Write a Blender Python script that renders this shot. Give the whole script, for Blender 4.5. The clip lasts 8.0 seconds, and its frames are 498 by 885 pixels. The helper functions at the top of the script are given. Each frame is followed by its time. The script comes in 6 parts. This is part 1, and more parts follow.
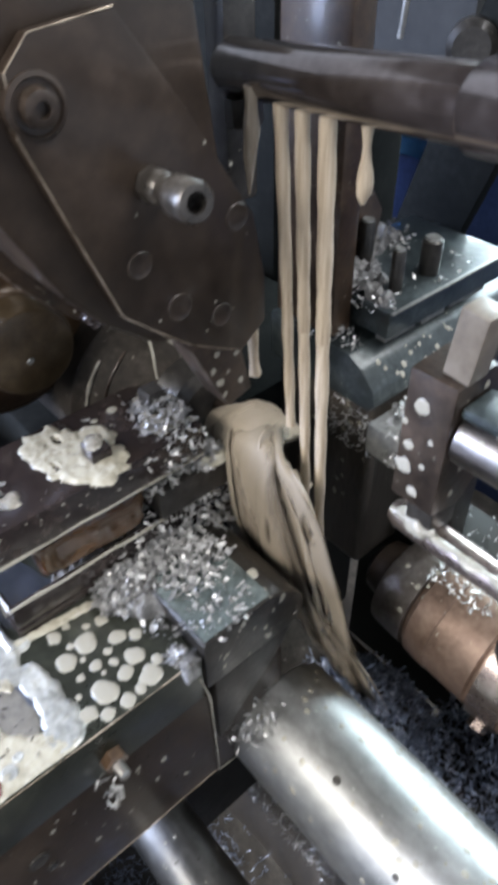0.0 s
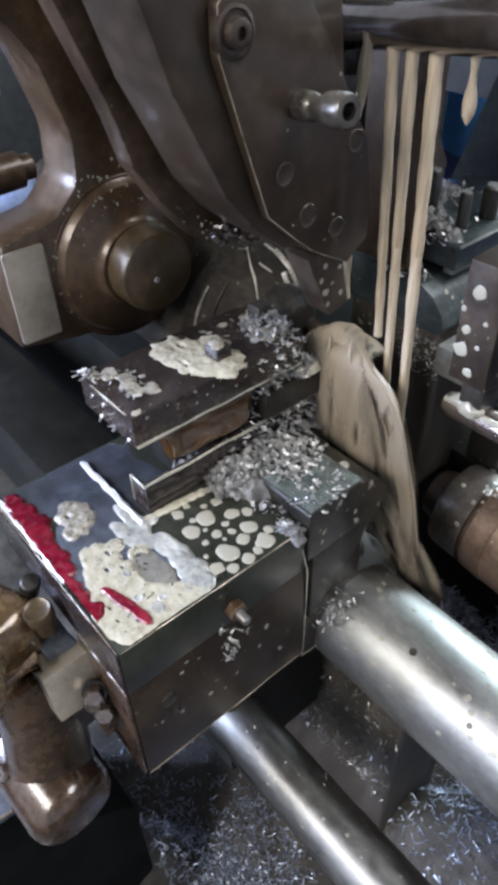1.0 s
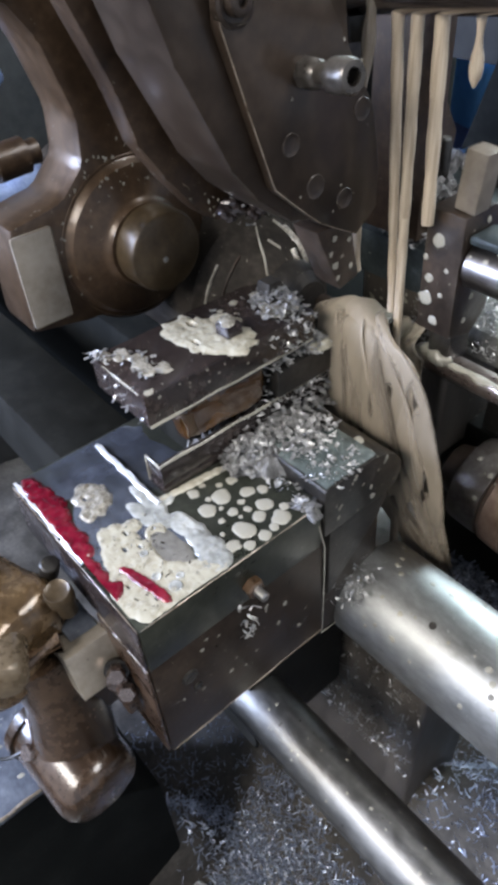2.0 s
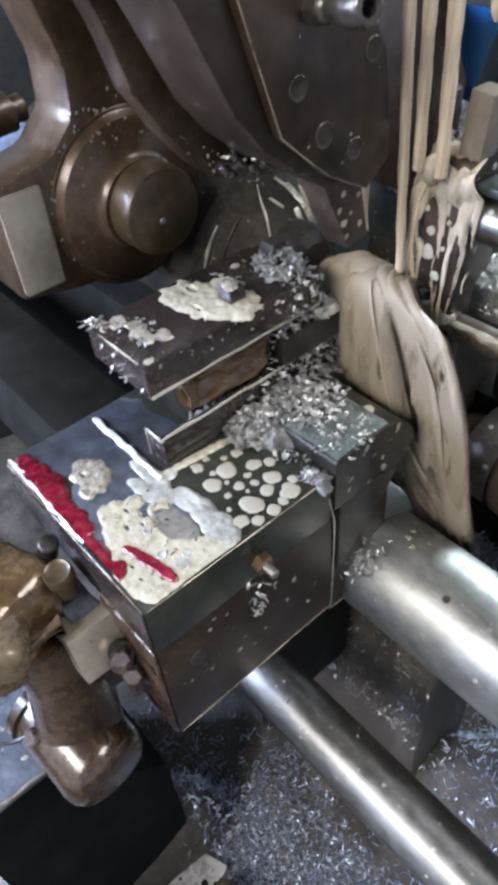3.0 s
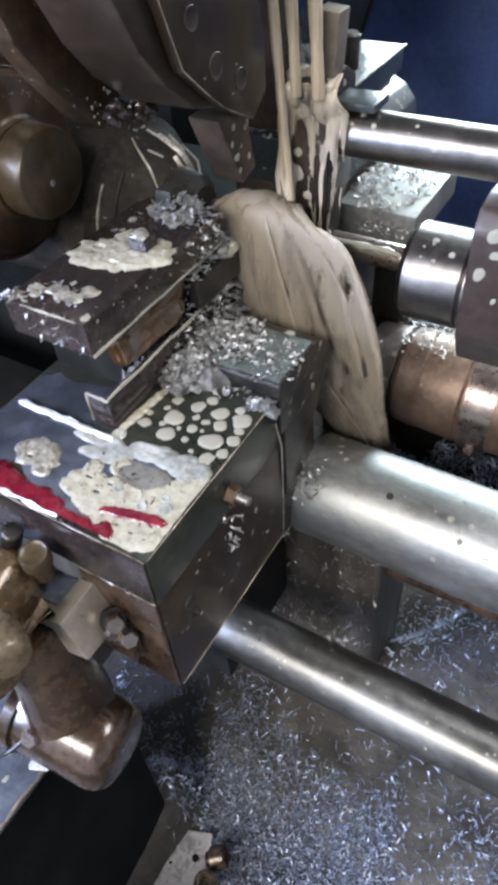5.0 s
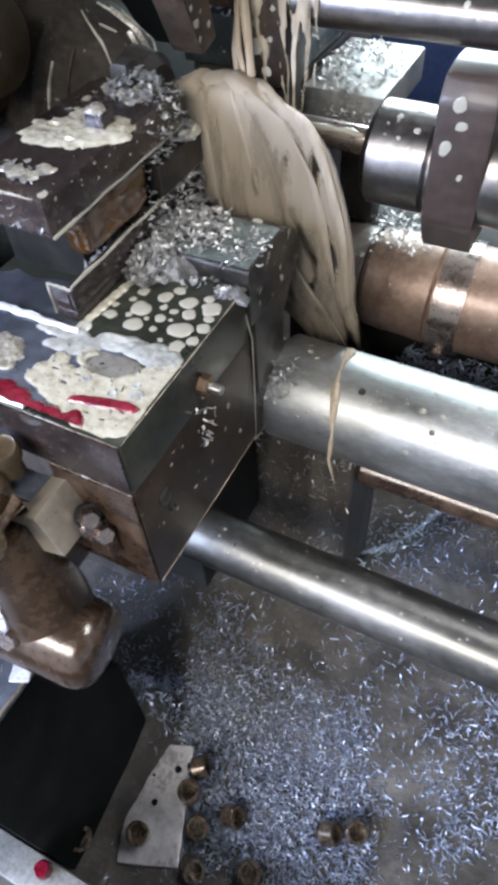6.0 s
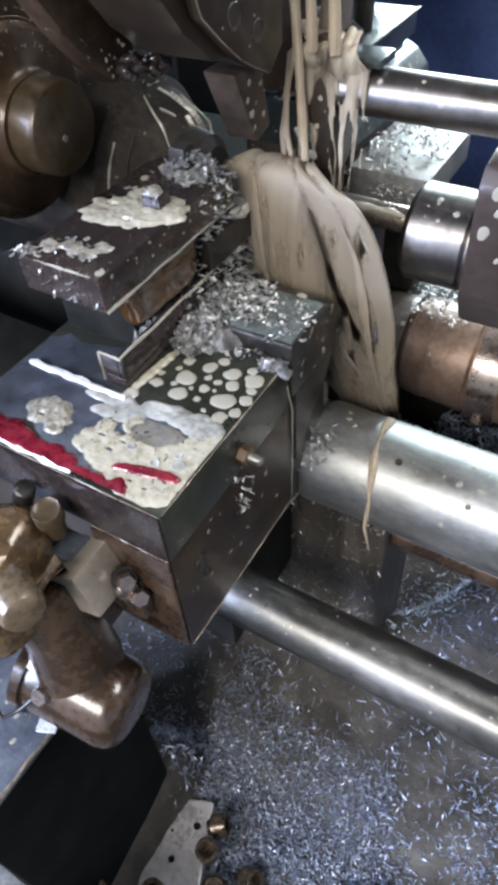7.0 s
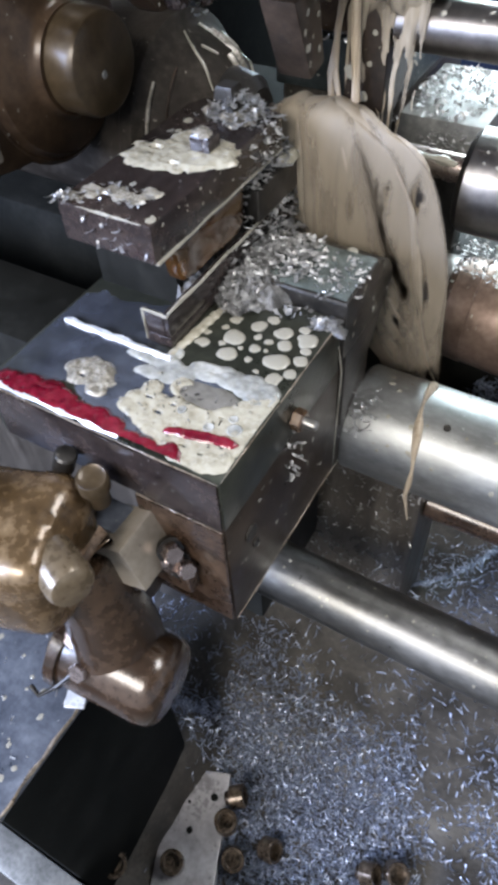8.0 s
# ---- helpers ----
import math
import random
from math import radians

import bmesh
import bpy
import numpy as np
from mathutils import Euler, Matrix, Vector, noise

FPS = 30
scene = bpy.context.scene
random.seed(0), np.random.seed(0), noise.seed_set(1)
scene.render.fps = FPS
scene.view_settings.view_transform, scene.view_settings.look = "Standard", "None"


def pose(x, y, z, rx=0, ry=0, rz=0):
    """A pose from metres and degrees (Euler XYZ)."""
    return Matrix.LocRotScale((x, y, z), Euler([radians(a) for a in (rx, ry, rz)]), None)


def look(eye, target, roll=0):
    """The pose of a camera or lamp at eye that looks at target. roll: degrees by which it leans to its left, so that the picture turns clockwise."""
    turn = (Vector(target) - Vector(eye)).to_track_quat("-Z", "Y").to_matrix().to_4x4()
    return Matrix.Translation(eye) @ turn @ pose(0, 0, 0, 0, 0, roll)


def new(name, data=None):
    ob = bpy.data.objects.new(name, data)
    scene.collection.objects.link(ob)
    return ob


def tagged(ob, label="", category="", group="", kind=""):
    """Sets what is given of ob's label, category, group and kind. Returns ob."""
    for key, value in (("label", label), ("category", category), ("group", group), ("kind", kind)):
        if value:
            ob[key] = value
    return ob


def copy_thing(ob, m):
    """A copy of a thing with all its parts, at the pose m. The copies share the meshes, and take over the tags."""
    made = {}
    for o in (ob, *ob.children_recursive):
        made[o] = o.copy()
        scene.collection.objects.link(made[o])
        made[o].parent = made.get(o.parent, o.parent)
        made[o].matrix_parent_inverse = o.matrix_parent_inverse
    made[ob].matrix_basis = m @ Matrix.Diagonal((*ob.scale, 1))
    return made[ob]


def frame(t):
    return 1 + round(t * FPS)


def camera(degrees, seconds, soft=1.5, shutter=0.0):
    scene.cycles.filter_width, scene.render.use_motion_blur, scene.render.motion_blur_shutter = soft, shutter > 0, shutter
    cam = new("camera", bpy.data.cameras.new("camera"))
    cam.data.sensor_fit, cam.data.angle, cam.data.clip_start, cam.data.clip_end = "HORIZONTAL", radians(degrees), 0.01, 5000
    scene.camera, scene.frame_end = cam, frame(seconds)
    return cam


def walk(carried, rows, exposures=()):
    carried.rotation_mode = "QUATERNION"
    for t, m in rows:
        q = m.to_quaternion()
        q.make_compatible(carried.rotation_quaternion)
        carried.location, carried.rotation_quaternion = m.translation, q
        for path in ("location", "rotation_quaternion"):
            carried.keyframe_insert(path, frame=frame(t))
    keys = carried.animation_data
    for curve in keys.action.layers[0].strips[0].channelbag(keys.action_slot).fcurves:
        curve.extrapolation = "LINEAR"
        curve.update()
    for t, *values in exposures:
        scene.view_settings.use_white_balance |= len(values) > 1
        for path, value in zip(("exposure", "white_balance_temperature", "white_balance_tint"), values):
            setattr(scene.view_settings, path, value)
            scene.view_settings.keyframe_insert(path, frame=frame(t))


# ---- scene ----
cam = camera(39.8, 8.0, soft=4.5, shutter=0.4)
PATH = [
    (0, (0.161, 0.029, 0.837), (-0.993, 0.988, -0.485), -1.5),
    (0.5, (0.184, -0.027, 0.824), (-0.973, 0.924, -0.503), -2.8),
    (1, (0.191, -0.07, 0.83), (-0.986, 0.895, -0.467), -1.5),
    (1.5, (0.19, -0.075, 0.837), (-1.018, 0.886, -0.435), -2.6),
    (1.7, (0.194, -0.074, 0.832), (-1.011, 0.861, -0.462), -3.3),
    (2.8, (0.186, -0.064, 0.818), (-0.958, 0.85, -0.544), -5.3),
    (3, (0.179, -0.068, 0.812), (-0.961, 0.82, -0.571), -5.0),
    (3.5, (0.171, -0.056, 0.803), (-0.954, 0.802, -0.611), -6.0),
    (4, (0.164, -0.067, 0.805), (-0.956, 0.889, -0.549), -3.8),
    (4.5, (0.15, -0.096, 0.803), (-0.736, 1.01, -0.61), -4.6),
    (5.8, (0.158, -0.155, 0.782), (-0.551, 0.996, -0.692), -5.0),
    (6, (0.156, -0.147, 0.775), (-0.49, 0.952, -0.767), -4.5),
    (6.5, (0.152, -0.148, 0.782), (-0.604, 0.925, -0.727), -6.2),
    (7, (0.15, -0.141, 0.792), (-0.616, 0.99, -0.669), -4.8),
    (7.5, (0.134, -0.146, 0.775), (-0.606, 0.951, -0.725), -4.7),
    (8, (0.114, -0.148, 0.774), (-0.6, 0.944, -0.742), -4.1),
]
walk(cam, [(t, look(eye, target, roll)) for t, eye, target, roll in PATH],
     [(0.0, 0.76), (0.5, 0.64), (1.5, 0.59), (2.8, 0.76), (4.0, 0.84), (4.5, 0.62), (6.0, 0.70), (7.0, 0.60), (8.0, 0.58)])


# ---- light: workshop ceiling tubes, dim surroundings ----
def make_world():
    w = bpy.data.worlds.new("workshop_air")
    w.use_nodes = True
    w.node_tree.nodes["Background"].inputs[0].default_value = (0.55, 0.62, 0.75, 1)
    w.node_tree.nodes["Background"].inputs[1].default_value = 0.68
    scene.world = w


def area_lamp(name, eye, target, sx, sy, watts, colour):
    data = bpy.data.lights.new(name, "AREA")
    data.shape, data.size, data.size_y, data.energy, data.color = "RECTANGLE", sx, sy, watts, colour
    ob = new(name, data)
    ob.matrix_world = look(eye, target)
    return ob


make_world()
area_lamp("ceiling_tube_light", (0.7, 0.75, 2.2), (0.0, 0.1, 0.5), 1.3, 0.5, 24, (0.97, 0.98, 1.0))
area_lamp("ceiling_tube_light", (0.05, -1.75, 1.85), (0.02, 0.2, 0.4), 1.2, 0.7, 40, (1.0, 0.97, 0.93))
area_lamp("window_light", (-1.1, -1.3, 1.1), (0.06, -0.02, -0.16), 0.9, 0.9, 66, (0.56, 0.68, 1.0))
area_lamp("window_light", (-0.6, 2.1, 1.35), (0.0, 0.2, 0.45), 1.7, 1.3, 92, (0.75, 0.92, 1.0))


# ---- materials ----
def ramp(nt, src, stops):
    r = nt.nodes.new("ShaderNodeValToRGB")
    el = r.color_ramp.elements
    while len(el) < len(stops):
        el.new(0.5)
    for e, (p, c) in zip(el, stops):
        e.position, e.color = p, (*c, 1) if len(c) == 3 else c
    nt.links.new(src, r.inputs[0])
    return r.outputs[0]


def grain(nt, scale, detail=4.0, rough=0.6, stretch=(1, 1, 1)):
    tc = nt.nodes.new("ShaderNodeTexCoord")
    mp = nt.nodes.new("ShaderNodeMapping")
    mp.inputs["Scale"].default_value = stretch
    n = nt.nodes.new("ShaderNodeTexNoise")
    n.inputs["Scale"].default_value, n.inputs["Detail"].default_value, n.inputs["Roughness"].default_value = scale, detail, rough
    nt.links.new(tc.outputs["Object"], mp.inputs[0])
    nt.links.new(mp.outputs[0], n.inputs["Vector"])
    return n.outputs["Fac"]


def material(name, stops, metal=0.0, rough=(0.2, 0.5), scale=40.0, fine=260.0, bump=0.15, coat=0.0, stretch=(1, 1, 1), spots=None, shine=0.5, holes=None, veil=None):
    """Two scales of noise: colour from the broad one, gloss from both, relief from the fine one; spots adds dried coolant flecks."""
    m = bpy.data.materials.new(name)
    m.use_nodes = True
    nt = m.node_tree
    p = nt.nodes["Principled BSDF"]
    broad, small = grain(nt, scale, stretch=stretch), grain(nt, fine, 3.0, stretch=stretch)
    mix = nt.nodes.new("ShaderNodeMath")
    mix.operation = "MULTIPLY_ADD"
    mix.inputs[1].default_value = 0.35
    nt.links.new(small, mix.inputs[0])
    sub = nt.nodes.new("ShaderNodeMath")
    sub.operation = "MULTIPLY"
    sub.inputs[1].default_value = 0.65
    nt.links.new(broad, sub.inputs[0])
    nt.links.new(sub.outputs[0], mix.inputs[2])
    n = len(stops)
    col = ramp(nt, mix.outputs[0], [(0.32 + 0.36 * i / max(1, n - 1), c) for i, c in enumerate(stops)])
    if spots:
        density, colour = spots
        fleck = grain(nt, density, 2.0, 0.5)
        mask = ramp(nt, fleck, [(0.71, (0, 0, 0)), (0.76, (1, 1, 1))])
        mx = nt.nodes.new("ShaderNodeMix")
        mx.data_type = "RGBA"
        nt.links.new(mask, mx.inputs["Factor"])
        nt.links.new(col, mx.inputs["A"])
        mx.inputs["B"].default_value = (*colour, 1)
        col = mx.outputs["Result"]
    nt.links.new(col, p.inputs["Base Color"])
    rr = nt.nodes.new("ShaderNodeMapRange")
    rr.inputs["From Min"].default_value, rr.inputs["From Max"].default_value = 0.3, 0.7
    rr.inputs["To Min"].default_value, rr.inputs["To Max"].default_value = rough
    nt.links.new(mix.outputs[0], rr.inputs["Value"])
    nt.links.new(rr.outputs[0], p.inputs["Roughness"])
    p.inputs["Metallic"].default_value = metal
    p.inputs["Coat Weight"].default_value, p.inputs["Coat Roughness"].default_value = coat, 0.12
    p.inputs["Specular IOR Level"].default_value = shine
    if holes:
        # torn, streaky films: thin places let the background through
        size, stretch_h, low, high = holes
        nt.links.new(ramp(nt, grain(nt, size, 3.0, 0.55, stretch_h), [(low, (1, 1, 1)), (high, (0, 0, 0))]), p.inputs["Alpha"])
    if veil:
        # falling water: dense where the mesh is marked thick, torn into streaks towards its thin rim
        strength, low, high, most = veil
        at = nt.nodes.new("ShaderNodeAttribute")
        at.attribute_name = "thick"
        total = at.outputs["Fac"]
        for size, pull, weight in ((46, (1.6, 1.6, 0.14), strength), (17, (1.5, 1.5, 0.5), strength * 0.9)):
            ma = nt.nodes.new("ShaderNodeMath")
            ma.operation, ma.inputs[1].default_value = "MULTIPLY_ADD", weight
            nt.links.new(grain(nt, size, 4.0, 0.6, pull), ma.inputs[0])
            nt.links.new(total, ma.inputs[2])
            total = ma.outputs[0]
        mr = nt.nodes.new("ShaderNodeMapRange")
        mr.interpolation_type = "SMOOTHSTEP"
        mr.inputs["From Min"].default_value, mr.inputs["From Max"].default_value = low + strength * 0.95, high + strength * 0.95
        mr.inputs["To Min"].default_value, mr.inputs["To Max"].default_value = 0.0, most
        nt.links.new(total, mr.inputs["Value"])
        rim = nt.nodes.new("ShaderNodeMapRange")
        rim.interpolation_type = "SMOOTHSTEP"
        rim.inputs["From Min"].default_value, rim.inputs["From Max"].default_value = 0.02, 0.35
        nt.links.new(at.outputs["Fac"], rim.inputs["Value"])
        both = nt.nodes.new("ShaderNodeMath")
        both.operation = "MULTIPLY"
        nt.links.new(mr.outputs[0], both.inputs[0])
        nt.links.new(rim.outputs[0], both.inputs[1])
        nt.links.new(both.outputs[0], p.inputs["Alpha"])
    b = nt.nodes.new("ShaderNodeBump")
    b.inputs["Strength"].default_value, b.inputs["Distance"].default_value = bump, 0.002
    nt.links.new(mix.outputs[0], b.inputs["Height"])
    nt.links.new(b.outputs[0], p.inputs["Normal"])
    return m


IRON = material("oily_cast_iron", [(0.01, 0.0075, 0.0063), (0.0338, 0.0238, 0.0175), (0.0675, 0.0462, 0.0338)], 0.2, (0.30, 0.55), 28, 240, 0.3, 0.2, spots=(300, (0.17, 0.155, 0.125)), shine=0.4)
BROWN = material("oil_stained_brown_iron", [(0.0125, 0.0075, 0.005), (0.04, 0.0238, 0.0137), (0.0825, 0.0525, 0.0312)], 0.25, (0.30, 0.55), 24, 200, 0.3, 0.2, spots=(300, (0.17, 0.155, 0.125)), shine=0.4)
DARK = material("black_greasy_metal", [(0.0075, 0.0075, 0.0075), (0.0225, 0.02, 0.0175), (0.0525, 0.0475, 0.0425)], 0.2, (0.28, 0.55), 30, 260, 0.3, 0.2, spots=(330, (0.20, 0.18, 0.14)), shine=0.4)
PLATE = material("oil_blackened_steel_plate", [(0.014, 0.0155, 0.0112), (0.030, 0.0325, 0.0245), (0.060, 0.062, 0.047)], 0.4, (0.22, 0.44), 16, 200, 0.12, 0.2, spots=(300, (0.16, 0.15, 0.12)))
STEEL = material("ground_steel_rod", [(0.36, 0.345, 0.325), (0.42, 0.405, 0.385), (0.48, 0.47, 0.45)], 1.0, (0.33, 0.44), 14, 160, 0.03, 0.0, (0.6, 1, 1))
PIPEM = material("glossy_browned_pipe", [(0.085, 0.066, 0.060), (0.165, 0.135, 0.125), (0.27, 0.23, 0.215)], 0.85, (0.10, 0.24), 20, 160, 0.04, 0.4)
TUBE = material("browned_steel_tube", [(0.15, 0.113, 0.10), (0.26, 0.21, 0.19), (0.38, 0.32, 0.29)], 0.9, (0.2, 0.36), 30, 250, 0.08, 0.2)
SLEEVE = material("copper_brown_sleeve", [(0.11, 0.072, 0.054), (0.20, 0.136, 0.103), (0.28, 0.203, 0.16)], 0.6, (0.38, 0.56), 40, 240, 0.15, 0.2, spots=(220, (0.36, 0.33, 0.28)))
BRONZE = material("oily_bronze", [(0.02, 0.011, 0.006), (0.09, 0.052, 0.028), (0.23, 0.15, 0.09)], 0.3, (0.10, 0.36), 48, 220, 0.45, 0.5)
ORANGE = material("amber_grease", [(0.013, 0.0055, 0.0016), (0.045, 0.0195, 0.005), (0.135, 0.062, 0.017)], 0.0, (0.05, 0.18), 10, 60, 0.10, 0.8)
CHIP = material("bright_metal_chips", [(0.16, 0.158, 0.155), (0.36, 0.355, 0.35), (0.62, 0.615, 0.61)], 0.6, (0.28, 0.52), 220, 700, 0.1)
# chips tinted blue and brightened: bluish light mixed into their base colour
FLOORCHIP = material("blue_lit_tray_chips", [(0.07, 0.082, 0.12), (0.29, 0.33, 0.43), (0.68, 0.735, 0.86)], 0.5, (0.25, 0.5), 260, 900, 0.1)
COOLANT = material("milky_tan_coolant", [(0.27, 0.213, 0.15), (0.41, 0.335, 0.25), (0.52, 0.44, 0.345)], 0.0, (0.28, 0.46), 55, 200, 0.06, 0.0, (5, 5, 0.25), shine=0.4)
FOAM = material("cream_coolant_foam", [(0.20, 0.182, 0.138), (0.315, 0.29, 0.228), (0.36, 0.334, 0.266), (0.395, 0.37, 0.298)], 0.0, (0.15, 0.4), 40, 160, 0.06, 0.25, spots=(260, (0.10, 0.09, 0.075)))
DROP = material("pale_coolant_drop", [(0.215, 0.20, 0.162), (0.295, 0.277, 0.23), (0.36, 0.342, 0.292)], 0.0, (0.16, 0.32), 60, 300, 0.03, 0.25)
RED = material("red_grease", [(0.045, 0.001, 0.005), (0.13, 0.004, 0.015), (0.20, 0.016, 0.03)], 0.0, (0.06, 0.25), 60, 200, 0.1, 0.5)
TRAY = material("coolant_washed_tray", [(0.022, 0.020, 0.0175), (0.058, 0.052, 0.0455), (0.125, 0.112, 0.097)], 0.1, (0.40, 0.70), 18, 160, 0.6, 0.0)
BLUE = material("blue_painted_guard", [(0.0195, 0.0312, 0.0845), (0.039, 0.065, 0.169), (0.065, 0.0975, 0.234)], 0.1, (0.3, 0.6), 10, 120, 0.1)
PALE = material("pale_grey_steel", [(0.10, 0.102, 0.098), (0.18, 0.18, 0.172), (0.27, 0.27, 0.255)], 0.4, (0.36, 0.58), 30, 240, 0.2, 0.1)
DRAPE = material("draped_coolant", [(0.24, 0.20, 0.15), (0.36, 0.305, 0.235), (0.47, 0.41, 0.325)], 0.0, (0.28, 0.45), 60, 160, 0.05, 0.0, (1.4, 1.4, 0.3), shine=0.4, holes=(38, (1.5, 1.5, 0.35), 0.50, 0.66))
WHITE = material("worn_white_edge", [(0.40, 0.41, 0.43), (0.60, 0.61, 0.63), (0.72, 0.73, 0.75)], 0.2, (0.15, 0.35), 60, 300, 0.1, 0.3)
SHEET = material("falling_coolant_sheet", [(0.235, 0.195, 0.145), (0.28, 0.234, 0.177), (0.325, 0.275, 0.212)], 0.0, (0.42, 0.6), 24, 60, 0.012, 0.0, (1.2, 1.2, 0.3), shine=0.2, veil=(2.0, 0.05, 0.95, 0.80))
BACKING = material("denser_coolant_sheet", [(0.23, 0.192, 0.144), (0.275, 0.23, 0.175), (0.32, 0.27, 0.21)], 0.0, (0.45, 0.62), 22, 60, 0.012, 0.0, (1.2, 1.2, 0.3), shine=0.2, veil=(1.1, -0.22, 0.40, 0.95))
STRAND = material("tan_coolant_strand", [(0.22, 0.183, 0.137), (0.285, 0.239, 0.182), (0.35, 0.297, 0.23)], 0.0, (0.3, 0.5), 40, 140, 0.03, 0.0, (3, 3, 0.3), shine=0.3)
GLOSS = material("oily_near_black_steel", [(0.0138, 0.011, 0.011), (0.033, 0.0248, 0.0234), (0.0688, 0.0495, 0.0426)], 0.3, (0.14, 0.34), 26, 240, 0.15, 0.4, spots=(330, (0.2, 0.19, 0.17)))
WASHED = material("coolant_washed_casting", [(0.022, 0.0185, 0.0152), (0.060, 0.051, 0.042), (0.115, 0.100, 0.084)], 0.1, (0.30, 0.6), 16, 170, 0.5, 0.1, (2.6, 2.6, 0.45), spots=(240, (0.26, 0.24, 0.21)))
FILM = material("whitish_coolant_film", [(0.16, 0.162, 0.155), (0.30, 0.302, 0.285), (0.46, 0.46, 0.435)], 0.0, (0.05, 0.2), 70, 220, 0.2, 0.6)
WETFILM = material("thin_blue_green_wet_film", [(0.05, 0.060, 0.058), (0.105, 0.125, 0.12), (0.21, 0.24, 0.23)], 0.2, (0.08, 0.28), 80, 300, 0.5, 0.5)
SCUM = material("grey_scum", [(0.12, 0.11, 0.09), (0.24, 0.22, 0.185), (0.42, 0.395, 0.345)], 0.1, (0.12, 0.4), 110, 500, 0.5, 0.4)
SWARF = material("packed_wet_swarf", [(0.05, 0.048, 0.047), (0.13, 0.127, 0.126), (0.30, 0.295, 0.292)], 0.35, (0.42, 0.7), 160, 700, 0.8)
TEAL = material("wet_blue_green_steel", [(0.009, 0.012, 0.013), (0.026, 0.034, 0.036), (0.065, 0.083, 0.084)], 0.2, (0.26, 0.5), 30, 240, 0.3, 0.4, spots=(200, (0.2, 0.2, 0.18)))
GREY = material("dull_grey_blue_paint", [(0.04, 0.046, 0.06), (0.09, 0.10, 0.125), (0.16, 0.175, 0.205)], 0.1, (0.22, 0.5), 24, 200, 0.3, 0.35, spots=(180, (0.25, 0.25, 0.24)))
RODM = material("wet_steel_rod", [(0.20, 0.20, 0.193), (0.305, 0.305, 0.297), (0.43, 0.432, 0.423)], 0.95, (0.34, 0.58), 26, 300, 0.10, 0.0, (0.5, 1, 1), spots=(210, (0.46, 0.46, 0.44)))
LEVER = material("smooth_olive_brown_iron", [(0.015, 0.0100, 0.0066), (0.031, 0.021, 0.0145), (0.056, 0.039, 0.028)], 0.25, (0.30, 0.46), 9, 120, 0.10, 0.2, shine=0.4)
HUBM = material("amber_brown_worn_iron", [(0.017, 0.0098, 0.006), (0.049, 0.0290, 0.0155), (0.096, 0.060, 0.035)], 0.3, (0.26, 0.46), 18, 160, 0.12, 0.25, spots=(260, (0.18, 0.16, 0.13)), shine=0.4)
WEBM = material("mauve_brown_painted_steel", [(0.020, 0.0125, 0.0098), (0.036, 0.0235, 0.0185), (0.058, 0.040, 0.032)], 0.1, (0.4, 0.6), 20, 180, 0.15, 0.15)
ELBOWM = material("dark_oil_glazed_brown_iron", [(0.010, 0.0055, 0.0032), (0.034, 0.0195, 0.0112), (0.085, 0.053, 0.033)], 0.15, (0.14, 0.36), 26, 180, 0.2, 0.6)
RUST = material("rusty_brown_wet_face", [(0.014, 0.008, 0.005), (0.046, 0.027, 0.017), (0.115, 0.073, 0.047)], 0.2, (0.16, 0.42), 40, 240, 0.35, 0.5)
# the plate's bluish reflection, put into the colour of a thin film
SHEEN = material("painted_bluish_sheen", [(0.035, 0.039, 0.052), (0.075, 0.085, 0.112), (0.15, 0.17, 0.215)], 0.1, (0.06, 0.2), 14, 90, 0.03, 0.7, holes=(20, (1, 1, 1), 0.42, 0.72))
HOLLOW = material("thin_grey_coolant", [(0.10, 0.095, 0.085), (0.17, 0.16, 0.145), (0.25, 0.24, 0.215)], 0.0, (0.06, 0.22), 40, 200, 0.05, 0.5)
TARP = material("bright_blue_sheet", [(0.06, 0.20, 0.44), (0.08, 0.25, 0.52), (0.11, 0.31, 0.60)], 0.0, (0.4, 0.6), 8, 90, 0.1)
WETWAY = material("wet_blue_grey_slideway", [(0.015, 0.019, 0.020), (0.038, 0.047, 0.049), (0.095, 0.112, 0.112)], 0.2, (0.28, 0.5), 30, 200, 0.3, 0.15, spots=(160, (0.33, 0.33, 0.30)))
SLABM = material("pale_wet_lilac_grey_plate", [(0.30, 0.285, 0.295), (0.52, 0.505, 0.525), (0.70, 0.69, 0.71)], 0.2, (0.2, 0.45), 30, 160, 0.2, 0.3, spots=(90, (0.06, 0.05, 0.045)))
COLLAR = material("oily_grey_steel_collar", [(0.125, 0.113, 0.107), (0.18, 0.166, 0.158), (0.25, 0.233, 0.223)], 1.0, (0.24, 0.38), 24, 200, 0.05, 0.0)
RINGM = material("oily_brown_grey_ring", [(0.08, 0.068, 0.058), (0.16, 0.14, 0.125), (0.26, 0.24, 0.22)], 0.7, (0.26, 0.44), 30, 200, 0.15, 0.2, spots=(200, (0.33, 0.31, 0.27)))
LUGM = material("pale_machined_lug", [(0.22, 0.185, 0.145), (0.31, 0.27, 0.22), (0.38, 0.335, 0.28)], 0.2, (0.25, 0.45), 30, 200, 0.1, 0.2)
STOPM = material("tan_brown_machined_block", [(0.10, 0.082, 0.064), (0.15, 0.126, 0.10), (0.20, 0.172, 0.14)], 0.1, (0.35, 0.55), 20, 160, 0.08, 0.1)
PADM = material("worn_brass_pad", [(0.07, 0.050, 0.030), (0.17, 0.130, 0.085), (0.27, 0.22, 0.155)], 0.3, (0.2, 0.45), 30, 200, 0.2, 0.3)
